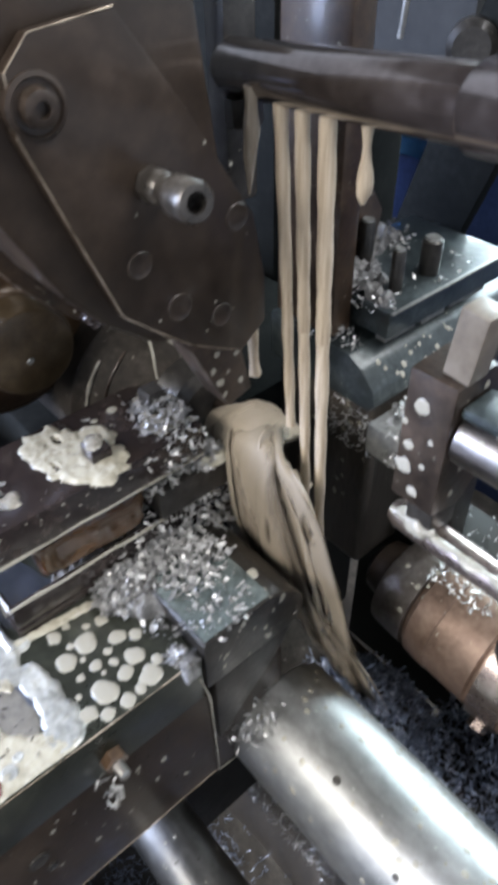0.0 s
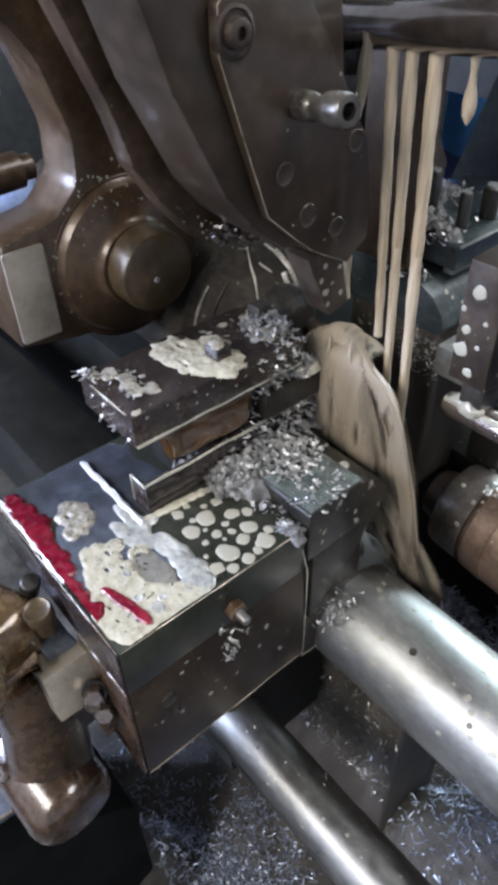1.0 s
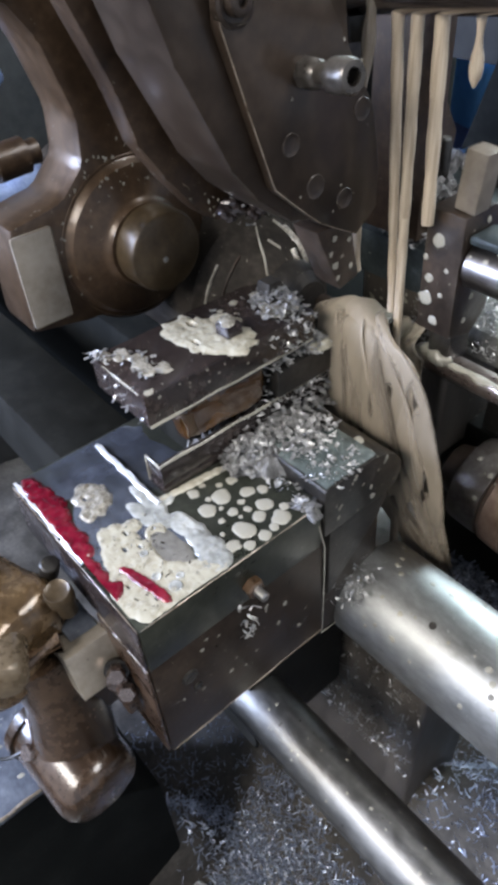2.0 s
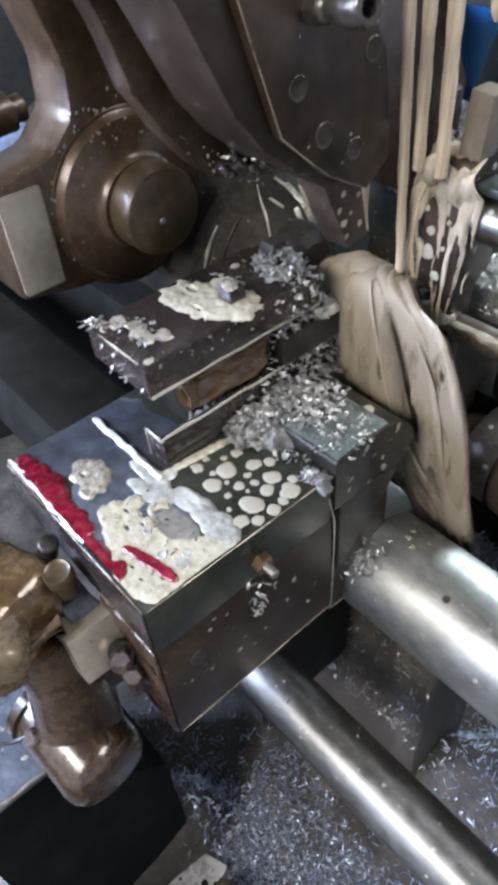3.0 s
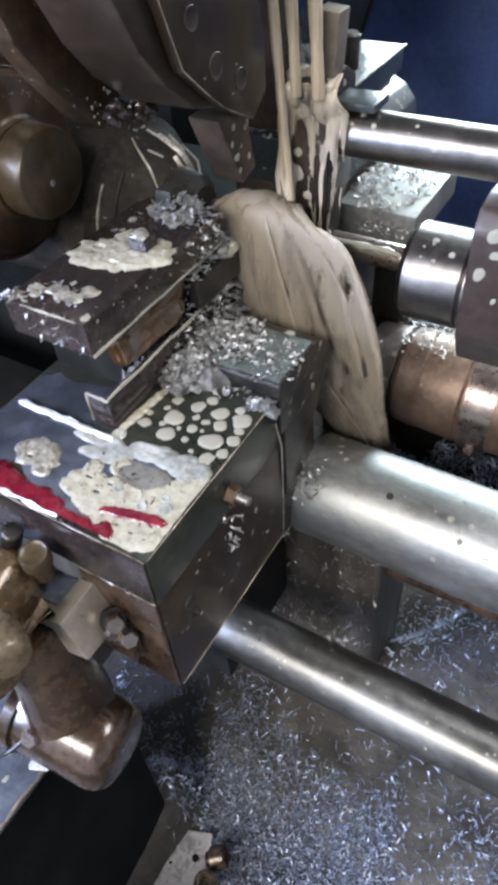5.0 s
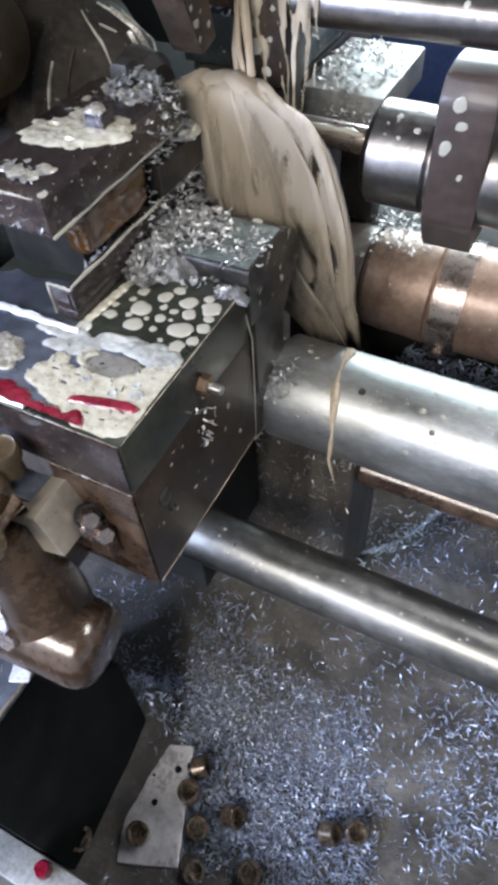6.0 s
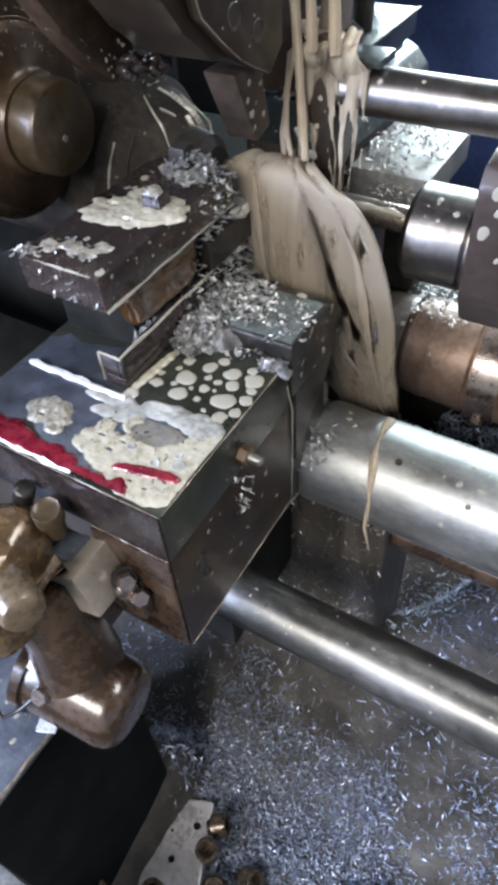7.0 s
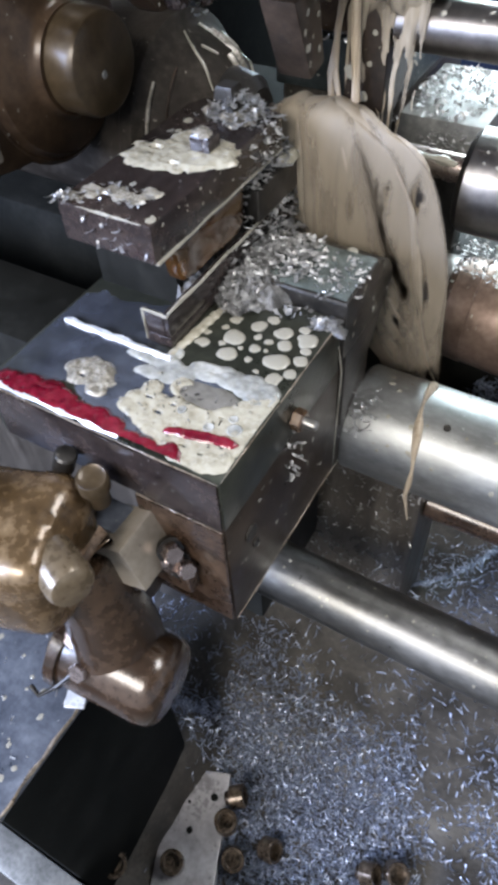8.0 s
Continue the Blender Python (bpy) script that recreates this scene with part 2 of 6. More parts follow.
LUG = material("grimy_machined_steel", [(0.08, 0.0576, 0.04), (0.272, 0.2208, 0.168), (0.528, 0.456, 0.368)], 0.4, (0.2, 0.45), 50, 260, 0.3, 0.3)
CONEM = material("oily_dark_brown_cone", [(0.010, 0.008, 0.0065), (0.024, 0.020, 0.0165), (0.050, 0.043, 0.036)], 0.0, (0.5, 0.75), 34, 220, 0.6, 0.0, spots=(260, (0.22, 0.20, 0.17)), shine=0.1)
SCREWM = material("oily_dark_steel_screw", [(0.03, 0.026, 0.022), (0.075, 0.066, 0.058), (0.15, 0.135, 0.12)], 0.6, (0.22, 0.42), 60, 260, 0.2, 0.2)
# black that carries the shade of the gaps under and behind the slides
BLACK = material("flat_shade_black", [(0.0052, 0.0052, 0.0039), (0.0104, 0.0104, 0.0091), (0.0208, 0.0208, 0.0182)], 0.0, (0.5, 0.75), 20, 200, 0.15, 0.0, shine=0.15)
RAG = material("pale_blue_cloth", [(0.096, 0.136, 0.256), (0.176, 0.24, 0.416), (0.288, 0.368, 0.576)], 0.0, (0.6, 0.9), 60, 500, 0.3)
PINM = material("dark_olive_worn_pin", [(0.026, 0.017, 0.008), (0.056, 0.038, 0.020), (0.095, 0.068, 0.040)], 0.3, (0.28, 0.46), 30, 200, 0.15, 0.2, shine=0.4)
FACEM = material("dark_brown_oily_block_face", [(0.014, 0.0092, 0.0062), (0.030, 0.0205, 0.0145), (0.056, 0.040, 0.029)], 0.2, (0.24, 0.46), 18, 200, 0.12, 0.08, spots=(260, (0.15, 0.14, 0.11)), shine=0.3)
THINROD = material("wet_dull_steel_rod", [(0.11, 0.108, 0.101), (0.165, 0.161, 0.152), (0.25, 0.244, 0.233)], 0.95, (0.28, 0.50), 22, 170, 0.06, 0.0, (0.7, 1, 1), spots=(150, (0.07, 0.065, 0.055)))
BUSHM = material("oily_brown_turned_steel", [(0.05, 0.036, 0.025), (0.12, 0.09, 0.065), (0.24, 0.19, 0.145)], 0.6, (0.2, 0.4), 60, 260, 0.15, 0.3)
CASTM = material("amber_brass_casting", [(0.027, 0.0162, 0.0081), (0.1125, 0.0702, 0.0342), (0.27, 0.189, 0.108)], 0.3, (0.14, 0.38), 44, 220, 0.45, 0.4)
# near-black for black parts; on bed base and column it paints in shade
NEARBLACK = material("matt_near_black", [(0.0041, 0.0046, 0.0046), (0.0081, 0.0089, 0.0086), (0.0162, 0.0169, 0.0162)], 0.0, (0.7, 0.9), 20, 200, 0.1, 0.0, shine=0.06)
WALLM = material("sooty_workshop_wall", [(0.0144, 0.0156, 0.0168), (0.0288, 0.03, 0.0312), (0.048, 0.0492, 0.0504)], 0.0, (0.6, 0.9), 4, 60, 0.1, shine=0.2)


# ---- mesh helpers ----
def link(name, bm, mat, parent=None, label="", origin=(0, 0, 0), smooth=True):
    me = bpy.data.meshes.new(name)
    bm.normal_update()
    for f in bm.faces:
        f.smooth = smooth
    bm.to_mesh(me)
    bm.free()
    if smooth:
        me.set_sharp_from_angle(angle=radians(38))
    me.materials.append(mat)
    ob = new(name, me)
    if parent is not None:
        ob.parent = parent
        ob.matrix_parent_inverse = Matrix.Translation(-Vector(parent["base"]))
    if label:
        ob["label"] = label
    return ob


def part(name, bm, mat, parent, label=""):
    return link(name, bm, mat, parent, label)


def sub(name, bm, mat, piece, label=""):
    """A sub-part under a part, built in world metres like the part."""
    ob = link(name, bm, mat, None, label)
    ob.parent = piece
    return ob


def thing(name, base, label, category, group="", kind=""):
    ob = new(name)
    ob.empty_display_size = 0.01
    ob.location = base
    ob["base"] = tuple(base)
    return tagged(ob, label, category, group, kind)


def add_box(bm, lo, hi, bevel=0.002, seg=2, turn=None, pivot=None):
    lo, hi = Vector(lo), Vector(hi)
    made = bmesh.ops.create_cube(bm, size=1.0, matrix=Matrix.Translation((lo + hi) / 2) @ Matrix.Diagonal((*(hi - lo), 1)))
    vs = made["verts"]
    if bevel:
        es = list({e for v in vs for e in v.link_edges})
        out = bmesh.ops.bevel(bm, geom=es, offset=bevel, segments=seg, affect="EDGES", profile=0.6)
        vs = list({v for f in out["faces"] for v in f.verts} | {v for v in vs if v.is_valid})
    if turn:
        c = Vector(pivot) if pivot else (lo + hi) / 2
        bmesh.ops.transform(bm, matrix=Matrix.Translation(c) @ turn.to_4x4() @ Matrix.Translation(-c), verts=vs)
    return bm


def box(lo, hi, bevel=0.002, seg=2, turn=None):
    return add_box(bmesh.new(), lo, hi, bevel, seg, turn)


def lathe(profile, origin, axis=(1, 0, 0), seg=40, bm=None):
    """Turns (along, radius) pairs about an axis through origin; ends on the axis are closed."""
    bm = bm or bmesh.new()
    d = Vector(axis).normalized()
    u = d.orthogonal().normalized()
    v = d.cross(u)
    rings = []
    for a, r in profile:
        c = Vector(origin) + d * a
        if r < 1e-6:
            rings.append([bm.verts.new(c)])
        else:
            rings.append([bm.verts.new(c + (u * math.cos(k * math.tau / seg) + v * math.sin(k * math.tau / seg)) * r) for k in range(seg)])
    for p, q in zip(rings, rings[1:]):
        for k in range(seg):
            j = (k + 1) % seg
            if len(p) == 1 and len(q) > 1:
                bm.faces.new((p[0], q[j], q[k]))
            elif len(q) == 1 and len(p) > 1:
                bm.faces.new((p[k], p[j], q[0]))
            elif len(p) > 1:
                bm.faces.new((p[k], p[j], q[j], q[k]))
    bmesh.ops.recalc_face_normals(bm, faces=bm.faces)
    return bm


def shaft(x0, x1, y, z, r, bevel=0.0015, seg=48):
    return lathe([(x0, 0), (x0, r - bevel), (x0 + bevel, r), (x1 - bevel, r), (x1, r - bevel), (x1, 0)], (0, y, z), (1, 0, 0), seg)


def hexhead(origin, axis, across, height, bm=None, sides=6):
    r = across / 2 / math.cos(math.pi / sides)
    return lathe([(0, 0), (0, r), (height * 0.85, r), (height, r * 0.86), (height, 0)], origin, axis, sides, bm)


def prism(outline, x0, x1, bevel=0.002):
    """A plate with an outline in (y, z), standing from x0 to x1."""
    bm = bmesh.new()
    vs = [bm.verts.new((x0, y, z)) for y, z in outline]
    f = bm.faces.new(vs)
    ext = bmesh.ops.extrude_face_region(bm, geom=[f])
    bmesh.ops.translate(bm, vec=(x1 - x0, 0, 0), verts=[v for v in ext["geom"] if isinstance(v, bmesh.types.BMVert)])
    bmesh.ops.recalc_face_normals(bm, faces=bm.faces)
    if bevel:
        bmesh.ops.bevel(bm, geom=list(bm.edges), offset=bevel, segments=2, affect="EDGES", profile=0.6)
    return bm


def rope(points, radii, seg=10, bm=None, wob=0.0, flat=1.0):
    """A closed tube through points, with a radius at each; wob roughens it."""
    bm = bm or bmesh.new()
    pts = [Vector(p) for p in points]
    rings = []
    for i, p in enumerate(pts):
        d = (pts[min(i + 1, len(pts) - 1)] - pts[max(i - 1, 0)]).normalized()
        u = d.cross(Vector((0.31, 0.95, 0.05))).normalized()
        v = d.cross(u)
        ring = []
        for k in range(seg):
            a = k * math.tau / seg
            r = radii[i] * (1 + wob * noise.noise(p * 90 + Vector((math.cos(a), math.sin(a), 0)) * 1.3))
            ring.append(bm.verts.new(p + (u * math.cos(a) * flat + v * math.sin(a)) * r))
        rings.append(ring)
    for p, q in zip(rings, rings[1:]):
        for k in range(seg):
            j = (k + 1) % seg
            bm.faces.new((p[k], p[j], q[j], q[k]))
    bm.faces.new(rings[0][::-1])
    bm.faces.new(rings[-1])
    bmesh.ops.recalc_face_normals(bm, faces=bm.faces)
    return bm


def blob(centre, radii, rough=0.25, freq=60, sub_div=3, bm=None):
    bm = bm or bmesh.new()
    vs = bmesh.ops.create_icosphere(bm, subdivisions=sub_div, radius=1.0)["verts"]
    c, rad = Vector(centre), Vector(radii)
    for v in vs:
        d = v.co.copy()
        k = 1 + rough * noise.fractal(c * 7 + Vector(d[i] * rad[i] for i in range(3)) * freq, 1.0, 2.0, 3)
        v.co = c + Vector(d[i] * rad[i] * k for i in range(3))
    return bm


def chip_mesh(name, mat, places, parent=None, rng=None, length=(0.004, 0.010), width=(0.0006, 0.0016), loft=0.9):
    """Short curled shavings, one bent strip of three segments at each (place, up) given, all in one mesh."""
    rng = rng or random.Random(5)
    verts, faces = [], []
    for p, up in places:
        L, w = rng.uniform(*length), rng.uniform(*width)
        yaw, tilt = rng.uniform(0, math.tau), rng.uniform(-0.78, 0.78) * loft
        m = Euler((rng.uniform(-loft, loft), tilt, yaw)).to_matrix()
        curl = rng.uniform(0.2, 1.3)
        base = len(verts)
        a = -curl
        x = z = 0.0
        for i in range(4):
            verts.append(Vector(p) + m @ Vector((x, -w, z)))
            verts.append(Vector(p) + m @ Vector((x, w, z + w * 0.5)))
            x += math.cos(a) * L / 3
            z += math.sin(a) * L / 3
            a += curl * 2 / 3
        for i in range(3):
            b = base + 2 * i
            faces.append((b, b + 1, b + 3, b + 2))
    me = bpy.data.meshes.new(name)
    me.from_pydata([tuple(v) for v in verts], [], faces)
    me.materials.append(mat)
    ob = new(name, me)
    if parent is not None:
        ob.parent = parent
        ob.matrix_parent_inverse = Matrix.Translation(-Vector(parent["base"]))
    return ob


def puddle(spots, z, height, step=0.0016, rough=0.45, freq=70, seed=0.0, lump=0.35, bounds=(-9, 9, -9, 9), gaps=()):
    """A lumpy film on a level surface at z, spread over ellipses (x, y, rx, ry) with a ragged rim."""
    x0, x1 = min(s[0] - s[2] * 1.5 for s in spots), max(s[0] + s[2] * 1.5 for s in spots)
    y0, y1 = min(s[1] - s[3] * 1.5 for s in spots), max(s[1] + s[3] * 1.5 for s in spots)
    nx, ny = int((x1 - x0) / step) + 1, int((y1 - y0) / step) + 1

    def level(x, y):
        m = max(1 - math.hypot((x - s[0]) / s[2], (y - s[1]) / s[3]) for s in spots)
        for g in gaps:
            m = min(m, math.hypot((x - g[0]) / g[2], (y - g[1]) / g[3]) - 1)
        return m + rough * noise.fractal(Vector((x * freq, y * freq, seed)), 1.0, 2.0, 3)
    bm = bmesh.new()
    lv = {(i, j): level(x0 + i * step, y0 + j * step) for i in range(nx + 1) for j in range(ny + 1)}
    vs = {}
    for i in range(nx):
        for j in range(ny):
            quad = ((i, j), (i + 1, j), (i + 1, j + 1), (i, j + 1))
            if max(lv[q] for q in quad) <= 0:
                continue
            if not (bounds[0] < x0 + i * step and x0 + (i + 1) * step < bounds[1] and bounds[2] < y0 + j * step and y0 + (j + 1) * step < bounds[3]):
                continue
            for q in quad:
                if q not in vs:
                    x, y = x0 + q[0] * step, y0 + q[1] * step
                    k = max(0.0, min(1.0, lv[q] * 3.0))
                    bulge = 1 + lump * noise.fractal(Vector((x * 240, y * 240, seed + 3)), 1.0, 2.0, 2)
                    vs[q] = bm.verts.new((x, y, z - 0.0006 + (height * bulge + 0.0006) * math.sqrt(k)))
            bm.faces.new([vs[q] for q in quad])
    return bm


DROPS = []


def drop_meshes():
    for k in range(4):
        bm = bmesh.new()
        seg = 14
        rings = []
        for r, h in ((1.0, 0.0), (0.93, 0.06), (0.72, 0.11), (0.4, 0.14)):
            rings.append([bm.verts.new((r * (1 + 0.34 * noise.noise(Vector((math.cos(a) * 1.2, math.sin(a) * 1.2, k * 5.0)))) * math.cos(a), r * (1 + 0.34 * noise.noise(Vector((math.cos(a) * 1.2, math.sin(a) * 1.2, k * 5.0)))) * math.sin(a), h)) for a in (i * math.tau / seg for i in range(seg))])
        for p, q in zip(rings, rings[1:]):
            for i in range(seg):
                j = (i + 1) % seg
                bm.faces.new((p[i], p[j], q[j], q[i]))
        bm.faces.new(rings[-1])
        for f in bm.faces:
            f.smooth = True
        me = bpy.data.meshes.new("coolant_drop")
        bm.to_mesh(me)
        bm.free()
        me.materials.append(DROP)
        DROPS.append(me)


def drop_on(parent, place, normal, size, rng, stretch=1.0):
    ob = new("coolant_drop", DROPS[rng.randrange(4)])
    ob.parent = parent
    ob.matrix_parent_inverse = Matrix.Translation(-Vector(parent["base"]))
    turn = Vector(normal).to_track_quat("Z", "Y").to_matrix().to_4x4()
    spin = Matrix.Rotation(rng.uniform(0, math.tau), 4, "Z")
    ob.matrix_basis = Matrix.Translation(place) @ turn @ Matrix.Diagonal((size, size * stretch, size * 0.8, 1)) @ spin
    return ob


def drops_on_rod(parent, y, z, r, x0, x1, n, rng, size=(0.0012, 0.0028)):
    for _ in range(n):
        a = rng.uniform(radians(20), radians(150))
        d = Vector((0, -math.cos(a), math.sin(a)))
        drop_on(parent, Vector((rng.uniform(x0, x1), y, z)) + d * r, d, rng.uniform(*size), rng)


def heap(n, cx, cy, rx, ry, z0, h, rng):
    out = []
    while len(out) < n:
        u, v = rng.uniform(-1, 1), rng.uniform(-1, 1)
        if u * u + v * v < 1:
            out.append(((cx + u * rx, cy + v * ry, z0 + h * (1 - u * u - v * v) * rng.uniform(0.75, 1.05)), None))
    return out


def chips(label, places, rng, parent=None, length=(0.002, 0.0065), width=(0.0003, 0.0009), mat=None, loft=0.5):
    return tagged(chip_mesh("metal_chips", mat or CHIP, places, parent, rng, length, width, loft), label, "metal chips", kind="stuff")


# ---- the setting: chip tray, machine walls, workshop ----
def tray_height(x, y):
    h = -0.16 + 0.012 * noise.noise(Vector((x * 9, y * 9, 0))) + 0.006 * noise.noise(Vector((x * 30, y * 30, 2)))
    h += 0.36 * math.exp(-(((x - 0.20) / 0.10) ** 2 + ((y - 0.33) / 0.10) ** 2))
    h += (0.14 + 0.62 * max(-0.12, min(0.03, y))) * math.exp(-((x + 0.132) / 0.022) ** 2) * math.exp(-max(0.0, y - 0.03) ** 2 / 0.0012)
    h += 0.20 * math.exp(-((y - 0.24) / 0.085) ** 2) * math.exp(-((x - 0.02) / 0.22) ** 4)
    return h


def build_setting():
    bm = bmesh.new()
    n = 150
    grid = [[bm.verts.new((-1.0 + 2.2 * i / n, -0.8 + 2.2 * j / n, tray_height(-1.0 + 2.2 * i / n, -0.8 + 2.2 * j / n))) for j in range(n + 1)] for i in range(n + 1)]
    for i in range(n):
        for j in range(n):
            bm.faces.new((grid[i][j], grid[i + 1][j], grid[i + 1][j + 1], grid[i][j + 1]))
    tagged(link("ground", bm, TRAY), "dark wet machine tray covered with metal chips", "tray", kind="structure")
    tagged(link("wall_north", box((-1.0, 1.3, -0.2), (1.2, 1.36, 0.60), 0), WALLM), "dark machine back wall", "wall", kind="structure")
    tagged(link("wall_west", box((-1.06, -0.1, -0.2), (-1.0, 1.36, 0.95), 0), WALLM), "dark machine side wall", "wall", kind="structure")
    tagged(link("ceiling", box((-3, -3, 2.6), (3, 3, 2.7), 0), WALLM), "dim workshop ceiling", "ceiling", kind="structure")
    tagged(link("floor", box((-3, -3, -0.5), (3, 3, -0.4), 0), WALLM), "dark workshop floor", "floor", kind="structure")


def build_bed():
    t = thing("machine_bed", (-0.2, 0.3, -0.16), "coolant-washed brown cast machine bed under the slides", "machine bed")
    part("wall", box((-0.6, 0.205, -0.2), (0.051, 0.30, 0.335), 0.006, 3), WASHED, t)
    # base, support and rail: the gloom under the slides is in their black
    part("base", box((-0.7, 0.145, 0.30), (-0.146, 0.42, 0.528), 0.004), NEARBLACK, t)
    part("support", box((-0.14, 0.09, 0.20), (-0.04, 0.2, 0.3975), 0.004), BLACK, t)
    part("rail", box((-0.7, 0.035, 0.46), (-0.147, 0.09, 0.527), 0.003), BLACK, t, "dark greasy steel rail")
    part("trough", box((0.0515, 0.256, 0.265), (0.34, 0.344, 0.318), 0.004), DARK, t, "dark trough filled with chips")
    return t


def build_slide_block(rng):
    t = thing("slide_block", (-0.07, 0.06, 0.398), "oil-blackened steel slide block with coolant foam on its top plate", "machine slide")
    part("plate", box((-0.145, 0, 0.492), (0, 0.128, 0.53), 0.0009), PLATE, t)
    part("body", box((-0.055, 0.0003, 0.398), (-0.0003, 0.13, 0.4918), 0.0008), FACEM, t)
    part("bearing_housing", box((-0.13, 0.1305, 0.384), (-0.004, 0.190, 0.47), 0.006, 3), IRON, t)
    part("side_face", box((-0.054, -0.0022, 0.400), (-0.0012, -0.0003, 0.4905), 0.0008), RUST, t, "rusty brown wet side face")
    part("side_face", box((-0.140, -0.0018, 0.4935), (-0.0012, -0.0003, 0.5285), 0.0006), GLOSS, t)
    for pts in ([(-0.0003, 0.001 + 0.0129 * k, 0.3983) for k in range(11)], [(-0.002 - 0.0053 * k, -0.0012, 0.3995) for k in range(11)], [(-0.001 - 0.014 * k, -0.0008, 0.5297) for k in range(11)], [(-0.001 - 0.0052 * k, -0.0016, 0.4918) for k in range(11)], [(-0.0002, 0.001 + 0.0125 * k, 0.5298) for k in range(11)]):
        part("pale_edge", rope(pts, [0.00015 + 0.0003 * math.sin(k * 2.3) ** 2 for k in range(11)], 6, None, 0.8), LUG, t, "pale line along the steel edge")
    b = part("bolt", hexhead((0.0005, 0.071, 0.506), (1, 0, 0), 0.011, 0.006), BRONZE, t, "brass hexagon bolt with a bright stud end")
    sub("stud", shaft(0.0055, 0.014, 0.071, 0.506, 0.003, 0.0008, 20), STEEL, b)
    for y, z, r in ((0.022, 0.462, 0.0055), (0.026, 0.447, 0.003)):
        part("plug", lathe([(-0.001, 0), (-0.001, r), (0.0008, r), (0.0012, r * 0.8), (0.0002, r * 0.5), (0.0002, 0)], (0, y, z), (1, 0, 0), 20), DARK, t)
    # ledge strip and the coolant lying on the plate
    part("ledge_strip", rope([(-0.137 + 0.0048 * k, 0.0578 + 0.0004 * math.sin(k * 1.7), 0.5305) for k in range(16)], [0.0016 + 0.0006 * math.sin(k * 1.3) ** 2 for k in range(16)], 10, None, 0.6, 1.5), WHITE, t, "ridge of white coolant along the plate")
    rim = (-0.144, -0.0008, 0.0008, 0.124)
    hollow = [(-0.036, 0.0425, 0.0125, 0.0062)]
    pores = [(-0.060, 0.030, 0.0022, 0.0008), (-0.050, 0.0235, 0.0018, 0.001), (-0.046, 0.031, 0.0016, 0.0007), (-0.030, 0.018, 0.001, 0.0007), (-0.027, 0.011, 0.0015, 0.0007), (-0.010, 0.018, 0.0009, 0.0006), (-0.020, 0.034, 0.001, 0.0006)]
    part("coolant_film", puddle([(-0.043, 0.0585, 0.014, 0.0075), (-0.031, 0.0600, 0.013, 0.0080), (-0.019, 0.0600, 0.010, 0.0090), (-0.010, 0.0560, 0.009, 0.012), (-0.055, 0.053, 0.010, 0.006)], 0.530, 0.0013, 0.0009, 0.25, 60, 4.0, 0.55, rim, hollow), FILM, t, "glossy whitish coolant film")
    part("coolant_film", puddle([(-0.067, 0.0545, 0.010, 0.0075), (-0.0655, 0.063, 0.004, 0.006), (-0.076, 0.0535, 0.012, 0.004), (-0.060, 0.050, 0.010, 0.008), (-0.072, 0.046, 0.010, 0.006)], 0.530, 0.0011, 0.0010, 0.4, 60, 14.0, 0.3, rim), FILM, t, "glossy whitish coolant film")
    # the SHEEN layer paints a bluish reflection over the plate
    part("coolant_film", puddle([(-0.105, 0.036, 0.06, 0.030), (-0.070, 0.030, 0.05, 0.034), (-0.138, 0.020, 0.03, 0.05), (-0.104, 0.072, 0.05, 0.026)], 0.5296, 0.0008, 0.0018, 0.5, 26, 24.0, 0.05, rim), SHEEN, t, "bluish reflected sheen painted as a thin film")
    part("coolant_film", puddle([(-0.036, 0.0425, 0.022, 0.012)], 0.530, 0.0005, 0.0010, 0.1, 50, 44.0, 0.1, rim), HOLLOW, t, "thin grey coolant film")
    part("foam", puddle([(-0.057, 0.028, 0.014, 0.010), (-0.042, 0.027, 0.016, 0.012), (-0.024, 0.027, 0.018, 0.014), (-0.019, 0.009, 0.015, 0.010), (-0.008, 0.042, 0.012, 0.015), (-0.012, 0.029, 0.016, 0.018), (-0.032, 0.014, 0.012, 0.010), (-0.050, 0.044, 0.006, 0.007), (-0.004, 0.054, 0.004, 0.006), (-0.062, 0.036, 0.007, 0.007), (-0.047, 0.018, 0.016, 0.009), (-0.060, 0.021, 0.012, 0.007), (-0.026, 0.019, 0.02, 0.014), (-0.010, 0.012, 0.010, 0.010)], 0.5300, 0.0013, 0.0007, 0.22, 75, 1.0, 0.35, rim, hollow + pores), FOAM, t, "thick cream-coloured coolant foam")
    part("foam", puddle([(-0.097, 0.031, 0.015, 0.0115), (-0.088, 0.022, 0.007, 0.005)], 0.5302, 0.0016, 0.0008, 0.3, 80, 6.0, 0.6, rim, [(-0.1005, 0.0265, 0.0020, 0.0010)]), SCUM, t, "grey-cream island of foam")
    part("foam", puddle([(-0.068 + 0.0006 * k, 0.064 + 0.006 * k, 0.003, 0.006) for k in range(8)], 0.5302, 0.0010, 0.0009, 0.3, 110, 9.0, 0.3, rim), FOAM, t)
    part("red_grease", puddle([(-0.132 + 0.0112 * k, 0.0075 + 0.0022 * math.sin(k * 0.7) - 0.0006 * k, 0.009, 0.0066 + 0.0024 * math.sin(k * 0.8) ** 2) for k in range(10)], 0.5308, 0.0014, 0.0008, 0.32, 60, 2.0, 0.35, rim), RED, t, "smear of bright red grease")
    part("red_grease", puddle([(-0.037 + 0.0045 * k, 0.0160 + 0.0010 * k, 0.0055, 0.0030) for k in range(7)], 0.5314, 0.0010, 0.0007, 0.5, 80, 5.0, 0.3, rim), RED, t, "smear of bright red grease")
